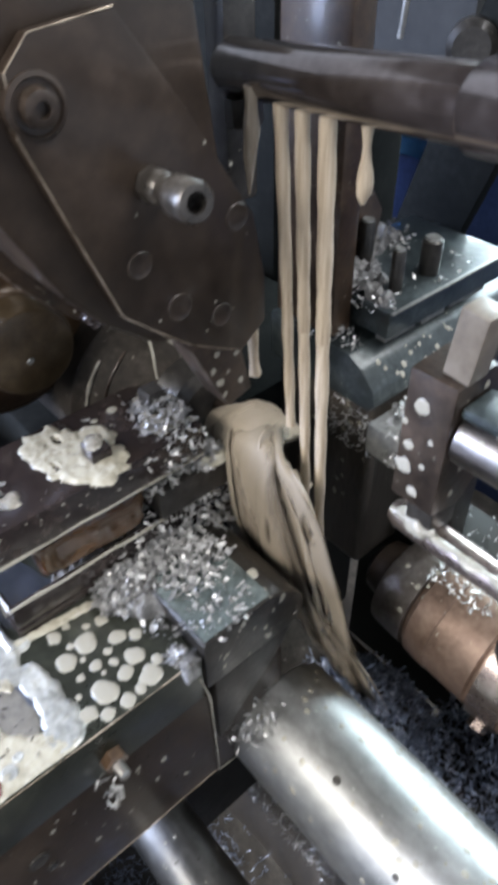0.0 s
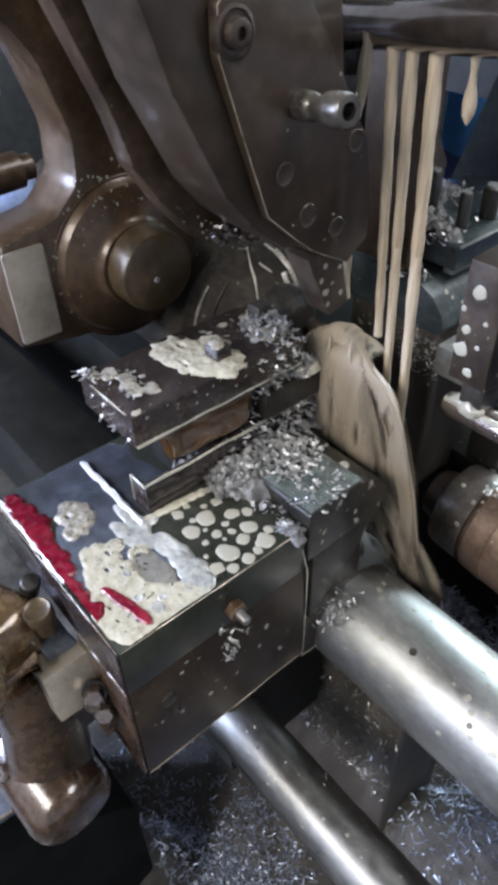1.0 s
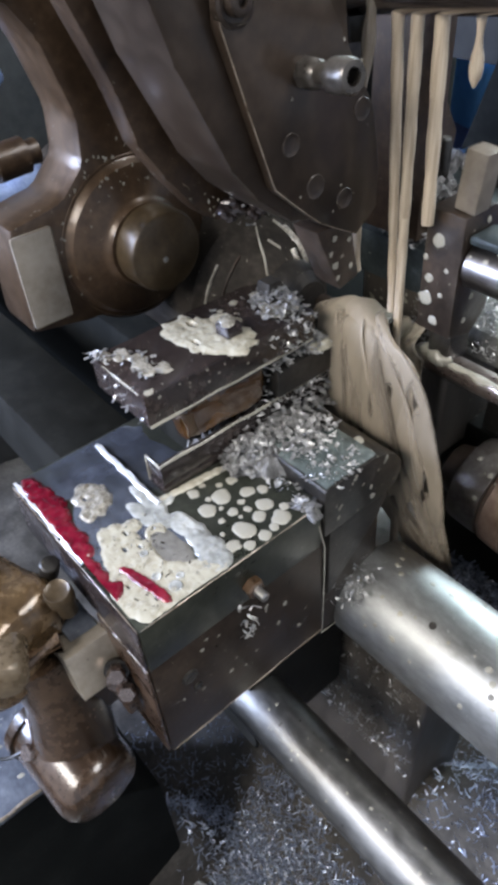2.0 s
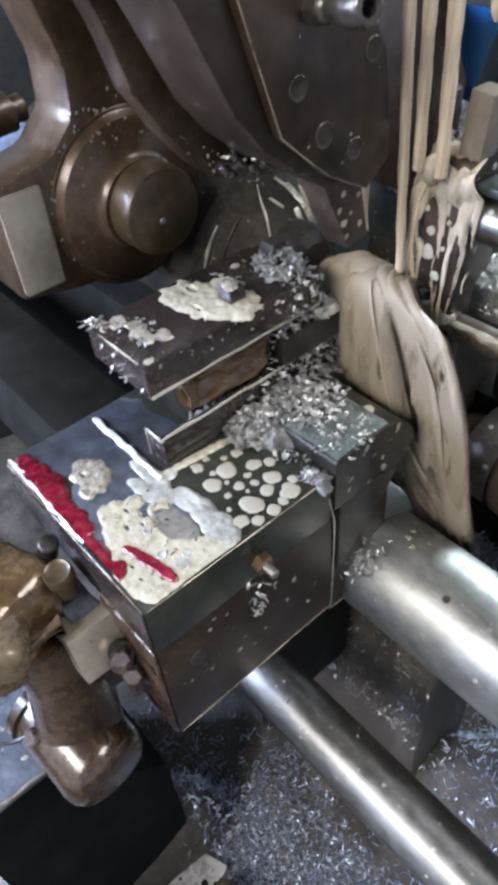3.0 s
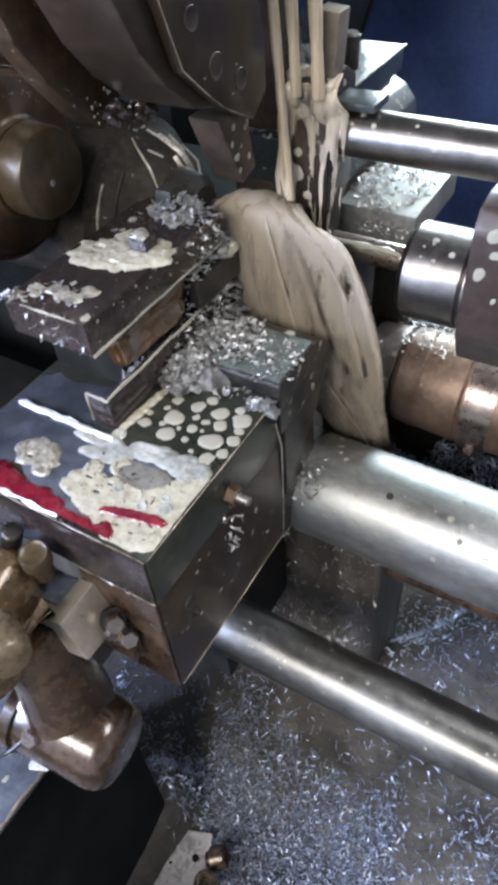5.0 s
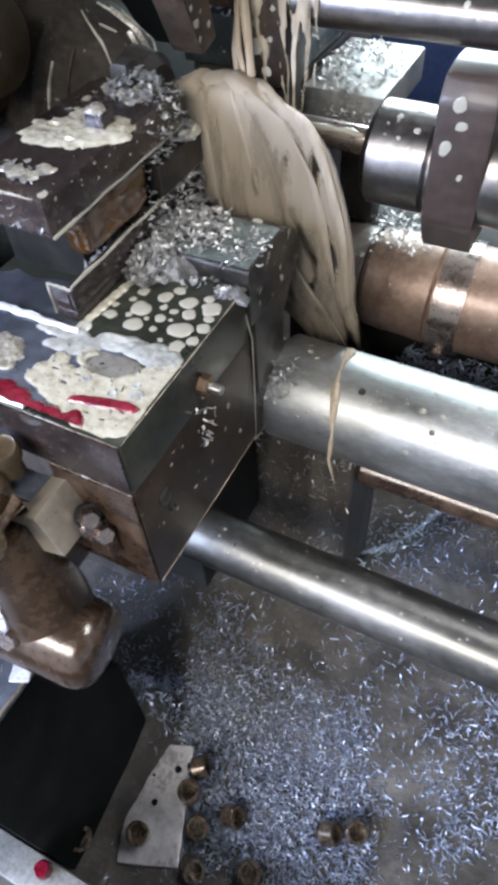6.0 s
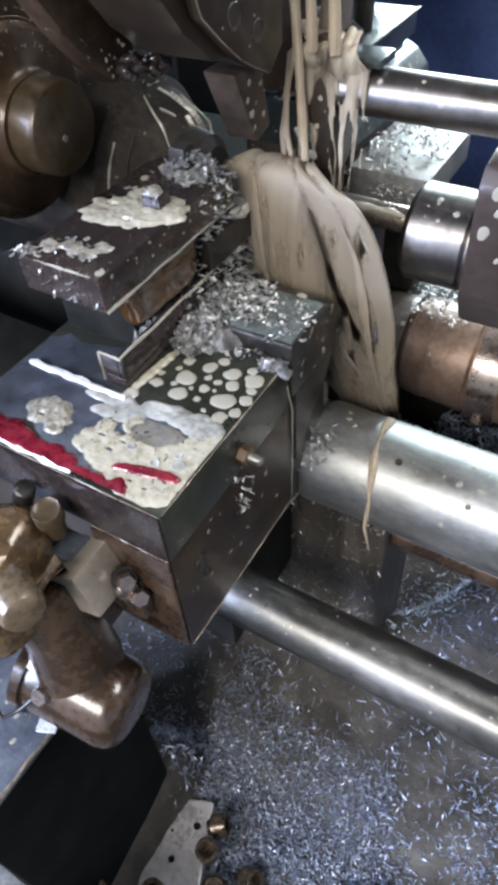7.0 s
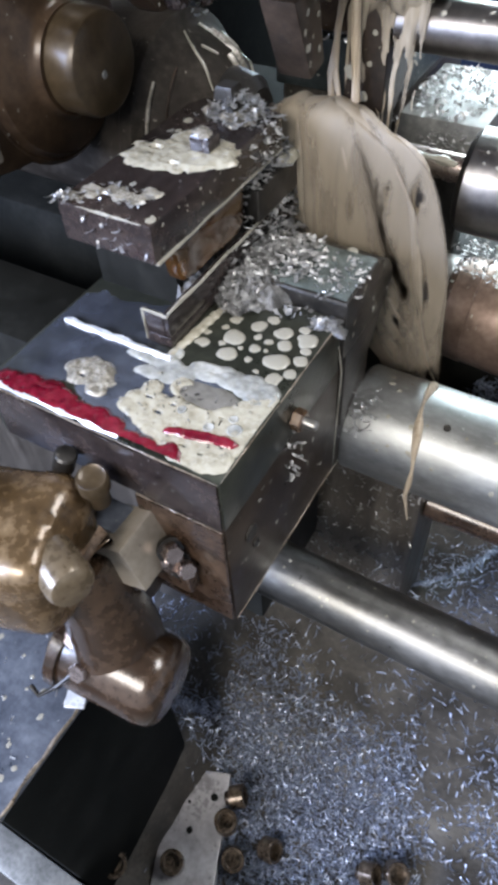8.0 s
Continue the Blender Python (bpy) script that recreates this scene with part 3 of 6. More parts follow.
    for _ in range(16):
        drop_on(t, (rng.uniform(-0.115, -0.008), rng.uniform(0.003, 0.055), 0.5318), (0, 0, 1), rng.uniform(0.0005, 0.0016), rng)
    for x, y, r in ((-0.010, 0.030, 0.0042), (-0.014, 0.036, 0.0026), (-0.022, 0.026, 0.0030), (-0.019, 0.020, 0.0022), (-0.040, 0.030, 0.0026)):
        part("bubble", lathe([(-0.0004, r), (0.0002, r * 0.95), (0.0005, r * 0.8), (0.0003, r * 0.6), (0.0001, 0)], (x, y, 0.5313), (0, 0, 1), 16), FILM, t, "glossy foam bubble")
    part("pale_streak", rope([(-0.143 + 0.0085 * k, 0.0014 + 0.0006 * math.sin(k * 1.9), 0.5304) for k in range(11)], [0.0006 + 0.0011 * math.sin(k * 1.3 + 0.4) ** 2 for k in range(11)], 8, None, 0.7), WHITE, t, "bright white coolant streak")
    # pale round drops on the bare part of the plate
    for x, y, r in ((-0.016, 0.082, 0.0072), (-0.045, 0.089, 0.0062), (-0.038, 0.103, 0.0042), (-0.023, 0.104, 0.0046), (-0.009, 0.104, 0.0058), (-0.042, 0.076, 0.0050), (-0.059, 0.078, 0.0042), (-0.018, 0.095, 0.0042), (-0.005, 0.088, 0.0042), (-0.052, 0.102, 0.0036), (-0.031, 0.086, 0.0034), (-0.011, 0.070, 0.0042), (-0.061, 0.086, 0.0024), (-0.027, 0.094, 0.0026), (-0.034, 0.095, 0.0022), (-0.03, 0.077, 0.0020), (-0.006, 0.096, 0.0030), (-0.049, 0.082, 0.0020), (-0.0055, 0.077, 0.0032), (-0.054, 0.094, 0.0022), (-0.014, 0.111, 0.0030), (-0.033, 0.111, 0.0034), (-0.022, 0.071, 0.0018), (-0.038, 0.083, 0.0016), (-0.025, 0.087, 0.0015)):
        drop_on(t, (x, y, 0.530), (0, 0, 1), r, rng, rng.uniform(0.8, 1.2))
    # drips on the face
    for _ in range(16):
        drop_on(t, (-0.0003, rng.uniform(0.01, 0.125), rng.uniform(0.41, 0.487)), (1, 0, 0), rng.uniform(0.0007, 0.0018), rng, rng.uniform(1, 1.8))
    part("drip", rope([(0.0, 0.126, 0.512), (0.0012, 0.130, 0.49), (0.0, 0.1315, 0.45), (-0.002, 0.133, 0.40), (-0.003, 0.1335, 0.388), (-0.003, 0.15, 0.3865)], [0.0005, 0.0006, 0.0005, 0.0006, 0.0006, 0.0004], 6), DROP, t, "thin pale coolant drip")
    return t


def build_clamp_block(rng):
    t = thing("clamp_block", (-0.03, 0.15, 0.43), "dark steel clamp block heaped with bright metal chips", "clamp block")
    part("body", prism([(0.129, 0.5005), (0.186, 0.5005), (0.194, 0.504), (0.1985, 0.512), (0.1975, 0.522), (0.191, 0.531), (0.182, 0.537), (0.172, 0.5405), (0.1305, 0.5405), (0.129, 0.539)], -0.062, 0.002, 0.0014), DARK, t)
    part("front", prism([(0.134, 0.437), (0.159, 0.463), (0.178, 0.482), (0.189, 0.5003), (0.134, 0.5003)], -0.05, 0.0017, 0.0012), DARK, t)
    part("foam", blob((-0.006, 0.121, 0.5285), (0.011, 0.008, 0.0035), 0.8, 160, 4), SWARF, t)
    for _ in range(14):
        y = rng.uniform(0.138, 0.192)
        drop_on(t, (0.0021, y, rng.uniform(0.504, 0.537)), (1, 0, 0), rng.uniform(0.0007, 0.0022), rng, 1.5)
    part("coolant_film", puddle([(-0.024, 0.152, 0.034, 0.028), (-0.004, 0.154, 0.018, 0.030)], 0.5406, 0.0006, 0.0012, 0.3, 60, 41.0, 0.5, (-0.060, 0.0016, 0.1305, 0.174)), WETFILM, t, "glossy pale coolant film with fine chips")
    for x, y in ((-0.004, 0.172), (-0.016, 0.176), (-0.022, 0.170)):
        drop_on(t, (x, y, 0.5405), (0, 0, 1), rng.uniform(0.002, 0.0036), rng)
    return t


def build_rods(rng):
    t = thing("guide_rod", (0.2, 0.1, 0.258), "polished steel guide rod flecked with coolant", "steel rod", "guide rods")
    part("rod", shaft(-0.10, 0.9, 0.100, 0.282, 0.024), THINROD, t)
    drops_on_rod(t, 0.100, 0.282, 0.024, -0.02, 0.3, 60, rng, (0.0004, 0.0015))
    t = thing("guide_rod", (0.2, 0.187, 0.355), "thick polished steel guide rod wet with coolant", "steel rod", "guide rods")
    part("rod", shaft(-0.006, 0.9, 0.187, 0.395, 0.040, 0.002, 72), RODM, t)
    drops_on_rod(t, 0.187, 0.395, 0.040, 0.0, 0.25, 100, rng, (0.0005, 0.0022))
    part("pit", lathe([(0, 0), (0, 0.002), (0.0006, 0.0026), (0.0006, 0)], (0.062, 0.170, 0.4313), (0, -0.42, 0.91), 14), DARK, t)
    part("pit", lathe([(0, 0), (0, 0.0015), (0.0006, 0.002), (0.0006, 0)], (0.115, 0.160, 0.4245), (0, -0.67, 0.74), 14), DARK, t)
    t = thing("lower_shaft", (0.2, 0.232, 0.25), "copper-brown shaft under the thick guide rod", "steel shaft")
    part("shaft", shaft(0.0515, 0.9, 0.232, 0.268, 0.0145), RUST, t)
    t = thing("support_post", (0.85, 0.15, -0.16), "dark cast post holding the guide rods", "machine post")
    part("post", box((0.84, 0.03, -0.2), (0.92, 0.27, 0.5), 0.006), IRON, t)


def build_tool_slide(rng):
    t = thing("tool_slide", (-0.1, 0.13, 0.53), "greasy cross slide holding a cutting tool, covered with foam and chips", "tool slide")
    part("top_plate", box((-0.124, 0.063, 0.584), (-0.069, 0.189, 0.605), 0.0015), GLOSS, t)
    # body coloured black to give the unlit gap below the top plate
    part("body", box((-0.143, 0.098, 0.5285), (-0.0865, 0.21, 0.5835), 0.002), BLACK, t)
    bm = box((-0.0855, 0.086, 0.5555), (-0.0710, 0.150, 0.5825), 0.006, 3)
    bmesh.ops.subdivide_edges(bm, edges=[e for e in bm.edges if e.calc_length() > 0.006], cuts=9, use_grid_fill=True)
    bm.normal_update()
    for v in bm.verts:
        v.co += v.normal * (0.0024 * noise.noise(v.co * 60))
    part("grease_block", bm, ORANGE, t, "amber grease-smeared block")
    r = part("rail", box((-0.085, 0.065, 0.5305), (-0.0695, 0.215, 0.5375), 0.001), GLOSS, t)
    sub("lip", box((-0.0725, 0.0652, 0.5377), (-0.0695, 0.215, 0.5535), 0.0008), GLOSS, r)
    sub("end_wall", box((-0.0855, 0.0652, 0.5377), (-0.073, 0.0675, 0.5515), 0.0007), GLOSS, r)
    part("cutter", box((-0.082, 0.155, 0.556), (-0.066, 0.208, 0.576), 0.002), DARK, t, "tool bit coated with chips")
    for x, y, sides, h, m in ((-0.084, 0.134, 4, 0.010, GLOSS), (-0.095, 0.176, 4, 0.016, DARK)):
        part("clamp_bolt", hexhead((x, y, 0.6045), (0, 0, 1), 0.011, h, None, sides), m, t, "square bolt head coated with foam" if m is GLOSS else "")
    part("foam", blob((-0.085, 0.1335, 0.6145), (0.0055, 0.0055, 0.0016), 0.6, 150, 3), SCUM, t, "glossy cap of coolant on the bolt")
    part("foam", puddle([(-0.100, 0.121, 0.021, 0.016), (-0.083, 0.130, 0.017, 0.018), (-0.112, 0.115, 0.011, 0.009), (-0.096, 0.140, 0.012, 0.012)], 0.605, 0.0019, 0.0009, 0.35, 90, 12.0, 0.35, gaps=[(-0.108, 0.124, 0.003, 0.002), (-0.090, 0.114, 0.003, 0.0014)]), FOAM, t, "thick cream-coloured coolant foam")
    part("foam", puddle([(-0.090, 0.175, 0.017, 0.012)], 0.605, 0.003, 0.0011, 0.5, 100, 15.0, 0.5), SCUM, t)
    part("foam", puddle([(-0.112, 0.076, 0.006, 0.005), (-0.096, 0.080, 0.012, 0.005), (-0.082, 0.086, 0.007, 0.005), (-0.118, 0.070, 0.005, 0.004)], 0.605, 0.0012, 0.0008, 0.9, 120, 17.0, 0.3), SCUM, t)
    part("sludge", puddle([(-0.079, 0.10 + 0.011 * k, 0.006, 0.009) for k in range(10)], 0.5378, 0.008, 0.0013, 0.7, 150, 33.0, 0.9, (-0.0855, -0.0732, 0.068, 0.214)), SWARF, t, "wet sludge of fine chips")
    part("foam_line", rope([(-0.0693, 0.0655 + 0.0145 * k, 0.5537 + 0.0006 * math.sin(k * 2.1)) for k in range(11)], [0.0007 + 0.0004 * math.sin(k * 1.7) ** 2 for k in range(11)], 6, None, 0.6), DROP, t)
    part("foam_line", rope([(-0.0855 + 0.0023 * k, 0.0653, 0.5518 + 0.0004 * math.sin(k * 3)) for k in range(8)], [0.0009] * 8, 6, None, 0.6), DROP, t)
    part("foam_line", rope([(-0.0855, 0.0653, 0.532 + 0.004 * k) for k in range(6)], [0.0008] * 6, 6, None, 0.6), DROP, t)
    part("foam_line", rope([(-0.069, 0.064 + 0.0155 * k, 0.5843 + 0.0004 * math.sin(k * 2.6)) for k in range(9)], [0.0008 + 0.0003 * math.sin(k * 2.3) for k in range(9)], 6, None, 0.6), DROP, t)
    part("foam_line", rope([(-0.112 + 0.0042 * k, 0.0632, 0.6044 + 0.0002 * math.sin(k * 2.2)) for k in range(10)], [0.0003 + 0.0006 * math.sin(k * 0.35) ** 2 for k in range(10)], 6, None, 0.6), DROP, t)
    for _ in range(16):
        drop_on(t, (rng.uniform(-0.122, -0.07), rng.uniform(0.066, 0.186), 0.605), (0, 0, 1), rng.uniform(0.0006, 0.0026), rng, rng.uniform(0.7, 1.6))
    for _ in range(18):
        drop_on(t, (-0.069, rng.uniform(0.07, 0.187), rng.uniform(0.587, 0.603)), (1, 0, 0), rng.uniform(0.0004, 0.0011), rng, 1.4)
    part("foam", puddle([(-0.073, 0.198, 0.009, 0.012)], 0.5762, 0.004, 0.0012, 0.3, 110, 21.0), FOAM, t)
    return t


def build_spindle():
    AX = 0.211
    t = thing("spindle_nose", (-0.15, 0.2, 0.5), "dark oily conical spindle nose streaked with coolant", "spindle")
    shape = [(-0.4, 0), (-0.4, 0.059), (-0.158, 0.059), (-0.1565, 0.0605), (-0.1485, 0.0605), (-0.147, 0.059), (-0.1455, 0.0555), (-0.1435, 0.0535), (-0.122, 0.042), (-0.113, 0.030), (-0.109, 0.026), (-0.109, 0)]
    part("cone", lathe(shape, (0, AX, 0.578), (1, 0, 0), 72), CONEM, t)

    def on_cone(angle, r, lift):
        x = -0.143 + (0.054 - r) / 0.012 * 0.021 if r > 0.042 else -0.122 + (0.042 - r) / 0.012 * 0.009
        a = radians(angle)
        return Vector((x + lift, AX - math.cos(a) * (r + lift), 0.578 + math.sin(a) * (r + lift)))
    # the first arc is a painted rim highlight; the other pale ones are coolant
    for k, (a0, a1, r0, r1, w, m) in enumerate(((14, 44, 0.0535, 0.0535, 0.0011, SCUM), (20, 58, 0.0480, 0.0490, 0.0007, IRON), (58, 84, 0.034, 0.053, 0.0008, DROP), (118, 106, 0.031, 0.050, 0.0022, SCUM), (128, 100, 0.031, 0.053, 0.0010, DROP), (112, 120, 0.035, 0.050, 0.0014, DROP), (141, 146, 0.031, 0.053, 0.0008, DROP), (88, 84, 0.042, 0.047, 0.0009, DROP), (104, 100, 0.030, 0.040, 0.0026, SCUM))):
        pts = [on_cone(a0 + (a1 - a0) * f / 6, r0 + (r1 - r0) * f / 6, 0.0003) for f in range(7)]
        part("ridge" if m is IRON else "pale_streak", rope(pts, [w * (0.5 + 0.5 * math.sin(math.pi * (f + 1) / 8)) for f in range(7)], 8, None, 0.7), m, t)
    part("collet", lathe([(-0.115, 0), (-0.115, 0.024), (-0.100, 0.021), (-0.095, 0.015), (-0.095, 0)], (0, 0.210, 0.590), (1, 0, 0), 36), DARK, t)
    part("workpiece", shaft(-0.097, -0.055, 0.221, 0.586, 0.0065), IRON, t)
    return t


def build_levers(rng):
    t = thing("rocker_lever", (-0.18, 0.12, 0.59), "heavy brown cast rocker lever with a round pivot pin", "lever")
    part("arm", prism([(0.052, 0.602), (0.055, 0.668), (0.09, 0.674), (0.107, 0.69), (0.109, 0.715), (0.097, 0.754), (0.084, 0.772), (0.06, 0.79), (0.05, 0.9), (0.128, 0.9), (0.142, 0.79), (0.165, 0.70), (0.176, 0.66), (0.175, 0.61), (0.15, 0.59), (0.09, 0.595)], -0.215, -0.174, 0.005), HUBM, t)
    part("hub", lathe([(-0.19, 0), (-0.19, 0.055), (-0.1755, 0.054), (-0.1735, 0.0515), (-0.1735, 0.050), (-0.172, 0.0485), (-0.169, 0.047), (-0.167, 0.042), (-0.1655, 0.030), (-0.163, 0.027), (-0.160, 0.026), (-0.160, 0)], (0, 0.134, 0.637), (1, 0, 0), 56), HUBM, t)
    part("worn_pad", box((-0.1738, 0.0535, 0.606), (-0.1715, 0.079, 0.664), 0.002), LUGM, t, "worn cream-coloured pad")
    p = part("pivot_pin", lathe([(-0.17, 0), (-0.17, 0.0255), (-0.146, 0.0255), (-0.143, 0.0243), (-0.142, 0.0225), (-0.1425, 0)], (0, 0.136, 0.637), (1, 0, 0), 48), PINM, t, "round worn pin end")
    sub("centre_mark", lathe([(-0.1426, 0), (-0.1426, 0.0022), (-0.1418, 0.0016), (-0.1418, 0)], (0, 0.134, 0.633), (1, 0, 0), 10), PALE, p)
    # specks of foam round the hub's step and on the arm above it
    for k in range(30):
        a = radians(rng.uniform(-40, 105))
        r = (0.0505 if k % 2 else 0.0540) + rng.gauss(0, 0.0022)
        drop_on(t, (-0.1735 if k % 2 else -0.1757, 0.134 - math.cos(a) * r, 0.637 + math.sin(a) * r), (1, 0, 0), rng.uniform(0.0003, 0.0009), rng, 1.8)
    for _ in range(70):
        a, r = radians(rng.uniform(55, 135)), rng.uniform(0.037, 0.062)
        x = -0.1738 if r > 0.0515 else -0.1725 if r > 0.0475 else -0.168 if r > 0.042 else -0.166
        drop_on(t, (x, 0.134 - math.cos(a) * r, 0.637 + math.sin(a) * r), (1, 0, 0), rng.uniform(0.0002, 0.0008), rng, 1.5)
    t = thing("swing_lever", (-0.115, 0.15, 0.66), "dark brown cast swing lever behind the tool plate", "lever")
    part("web", prism([(0.100, 0.800), (0.126, 0.738), (0.160, 0.692), (0.176, 0.668), (0.187, 0.668), (0.2, 0.72), (0.19, 0.8), (0.16, 0.88), (0.065, 0.88)], -0.118, -0.1, 0.004), LEVER, t)
    part("rib", prism([(0.040, 0.88), (0.078, 0.800), (0.105, 0.737), (0.113, 0.710), (0.127, 0.689), (0.145, 0.667), (0.158, 0.656), (0.173, 0.655), (0.181, 0.664), (0.168, 0.692), (0.130, 0.738), (0.104, 0.800), (0.068, 0.88)], -0.136, -0.1185, 0.005), BROWN, t)
    # thin pale rope paints the highlight on the rib's edge
    part("pale_edge", rope([(-0.1195, 0.128, 0.6945), (-0.119, 0.138, 0.684), (-0.119, 0.148, 0.6765)], [0.0003, 0.0007, 0.0003], 6, None, 0.6), LUG, t, "pale line along the edge")
    part("grease_lump", blob((-0.112, 0.163, 0.664), (0.008, 0.009, 0.006), 0.7, 120, 4), GLOSS, t, "glistening lump of dark grease and chips")
    part("grease_lump", blob((-0.104, 0.176, 0.662), (0.006, 0.008, 0.005), 0.7, 140, 4), GLOSS, t, "glistening lump of dark grease and chips")
    for _ in range(14):
        drop_on(t, (-0.1185, rng.uniform(0.150, 0.172), rng.uniform(0.660, 0.676)), (1, -0.3, 0.2), rng.uniform(0.0003, 0.0009), rng, 1.8)
    part("flange", prism([(0.066, 0.850), (0.081, 0.803), (0.097, 0.758), (0.122, 0.710), (0.137, 0.692), (0.158, 0.675), (0.196, 0.664), (0.205, 0.69), (0.19, 0.8), (0.15, 0.86)], -0.0995, -0.0545, 0.004), LEVER, t)
    t = thing("tool_plate", (-0.056, 0.17, 0.655), "dark bolted steel tool plate wet with oil", "machine plate")
    part("plate", prism([(0.141, 0.698), (0.115, 0.770), (0.115, 0.788), (0.125, 0.797), (0.154, 0.800), (0.178, 0.767), (0.208, 0.72), (0.214, 0.690), (0.214, 0.668), (0.199, 0.657), (0.171, 0.672)], -0.0535, -0.047, 0.0015), LEVER, t)
    b = part("bolt", lathe([(-0.05, 0), (-0.05, 0.010), (-0.046, 0.010), (-0.0455, 0.0085), (-0.0465, 0.0078), (-0.0465, 0.006), (-0.0425, 0.0055), (-0.042, 0.0045), (-0.042, 0.0026), (-0.0445, 0.0024), (-0.0445, 0)], (0, 0.123, 0.778), (1, 0, 0), 30), IRON, t, "large countersunk socket bolt")
    for y, z, r in ((0.151, 0.717, 0.0055), (0.167, 0.693, 0.0062), (0.188, 0.681, 0.0055), (0.1985, 0.722, 0.0058)):
        part("bolt", lathe([(-0.05, 0), (-0.05, r), (-0.0468, r), (-0.0464, r * 0.93), (-0.0467, r * 0.82), (-0.0469, r * 0.6), (-0.0469, 0)], (0, y, z), (1, 0, 0), 24), IRON, t)
    part("socket_screw", lathe([(0, 0), (0, 0.0045), (0.022, 0.0045), (0.022, 0.0072), (0.033, 0.0072), (0.0345, 0.0062), (0.0345, 0.0036), (0.027, 0.0036), (0.027, 0)], (-0.047, 0.1595, 0.7455), (1, -0.14, 0.13), 32), SCREWM, t, "protruding socket-head screw")
    part("lock_nut", lathe([(0, 0), (0, 0.0062), (0.003, 0.0068), (0.010, 0.0064), (0.012, 0.005), (0.012, 0)], (-0.047, 0.1595, 0.7455), (1, -0.14, 0.13), 8), SCREWM, t, "rough oily nut at the screw's root")
    # pale ropes trace the plate's outline as painted edge highlights
    for pts in ([(0.154, 0.800), (0.125, 0.797), (0.1155, 0.788), (0.1155, 0.770)], [(0.1155, 0.770), (0.128, 0.7345), (0.141, 0.699), (0.156, 0.6855), (0.171, 0.673)], [(0.171, 0.673), (0.185, 0.665), (0.199, 0.658)]):
        part("pale_edge", rope([(-0.0474, y, z) for y, z in pts], [0.0003] * len(pts), 6, None, 0.6), LUG, t, "pale line along the edge")
    part("cutter_holder", prism([(0.176, 0.663), (0.203, 0.663), (0.212, 0.625), (0.196, 0.621)], -0.075, -0.055, 0.002), IRON, t)
    for _ in range(12):
        drop_on(t, (-0.047, rng.uniform(0.15, 0.205), rng.uniform(0.675, 0.76)), (1, 0, 0), rng.uniform(0.0003, 0.0008), rng, 1.3)
    for k in range(9):
        drop_on(t, (-0.0548, 0.186 + rng.uniform(0, 0.02), 0.63 + 0.0042 * k), (1, 0, 0), rng.uniform(0.0009, 0.002), rng, 1.4)


def build_spray_pipe():
    t = thing("spray_pipe", (0.0, 0.223, 0.76), "browned steel coolant pipe with drilled outlets", "coolant pipe")
    d = Vector((1, -0.165, 0.109)).normalized()
    part("pipe", lathe([(-0.10, 0), (-0.10, 0.010), (-0.095, 0.0115), (0.05, 0.0115), (0.05, 0)], (0, 0.223, 0.773), d, 48), PIPEM, t)
    part("coupling", lathe([(0.046, 0), (0.046, 0.0122), (0.048, 0.0135), (0.5, 0.0135), (0.5, 0)], (0, 0.223, 0.773), d, 48), PIPEM, t)
    part("end_nut", hexhead((-0.088, 0.2375, 0.752), (0.1, 0, -1), 0.015, 0.012), DARK, t)
    part("hanger", box((-0.112, 0.236, 0.70), (-0.098, 0.255, 0.80), 0.003), DARK, t)


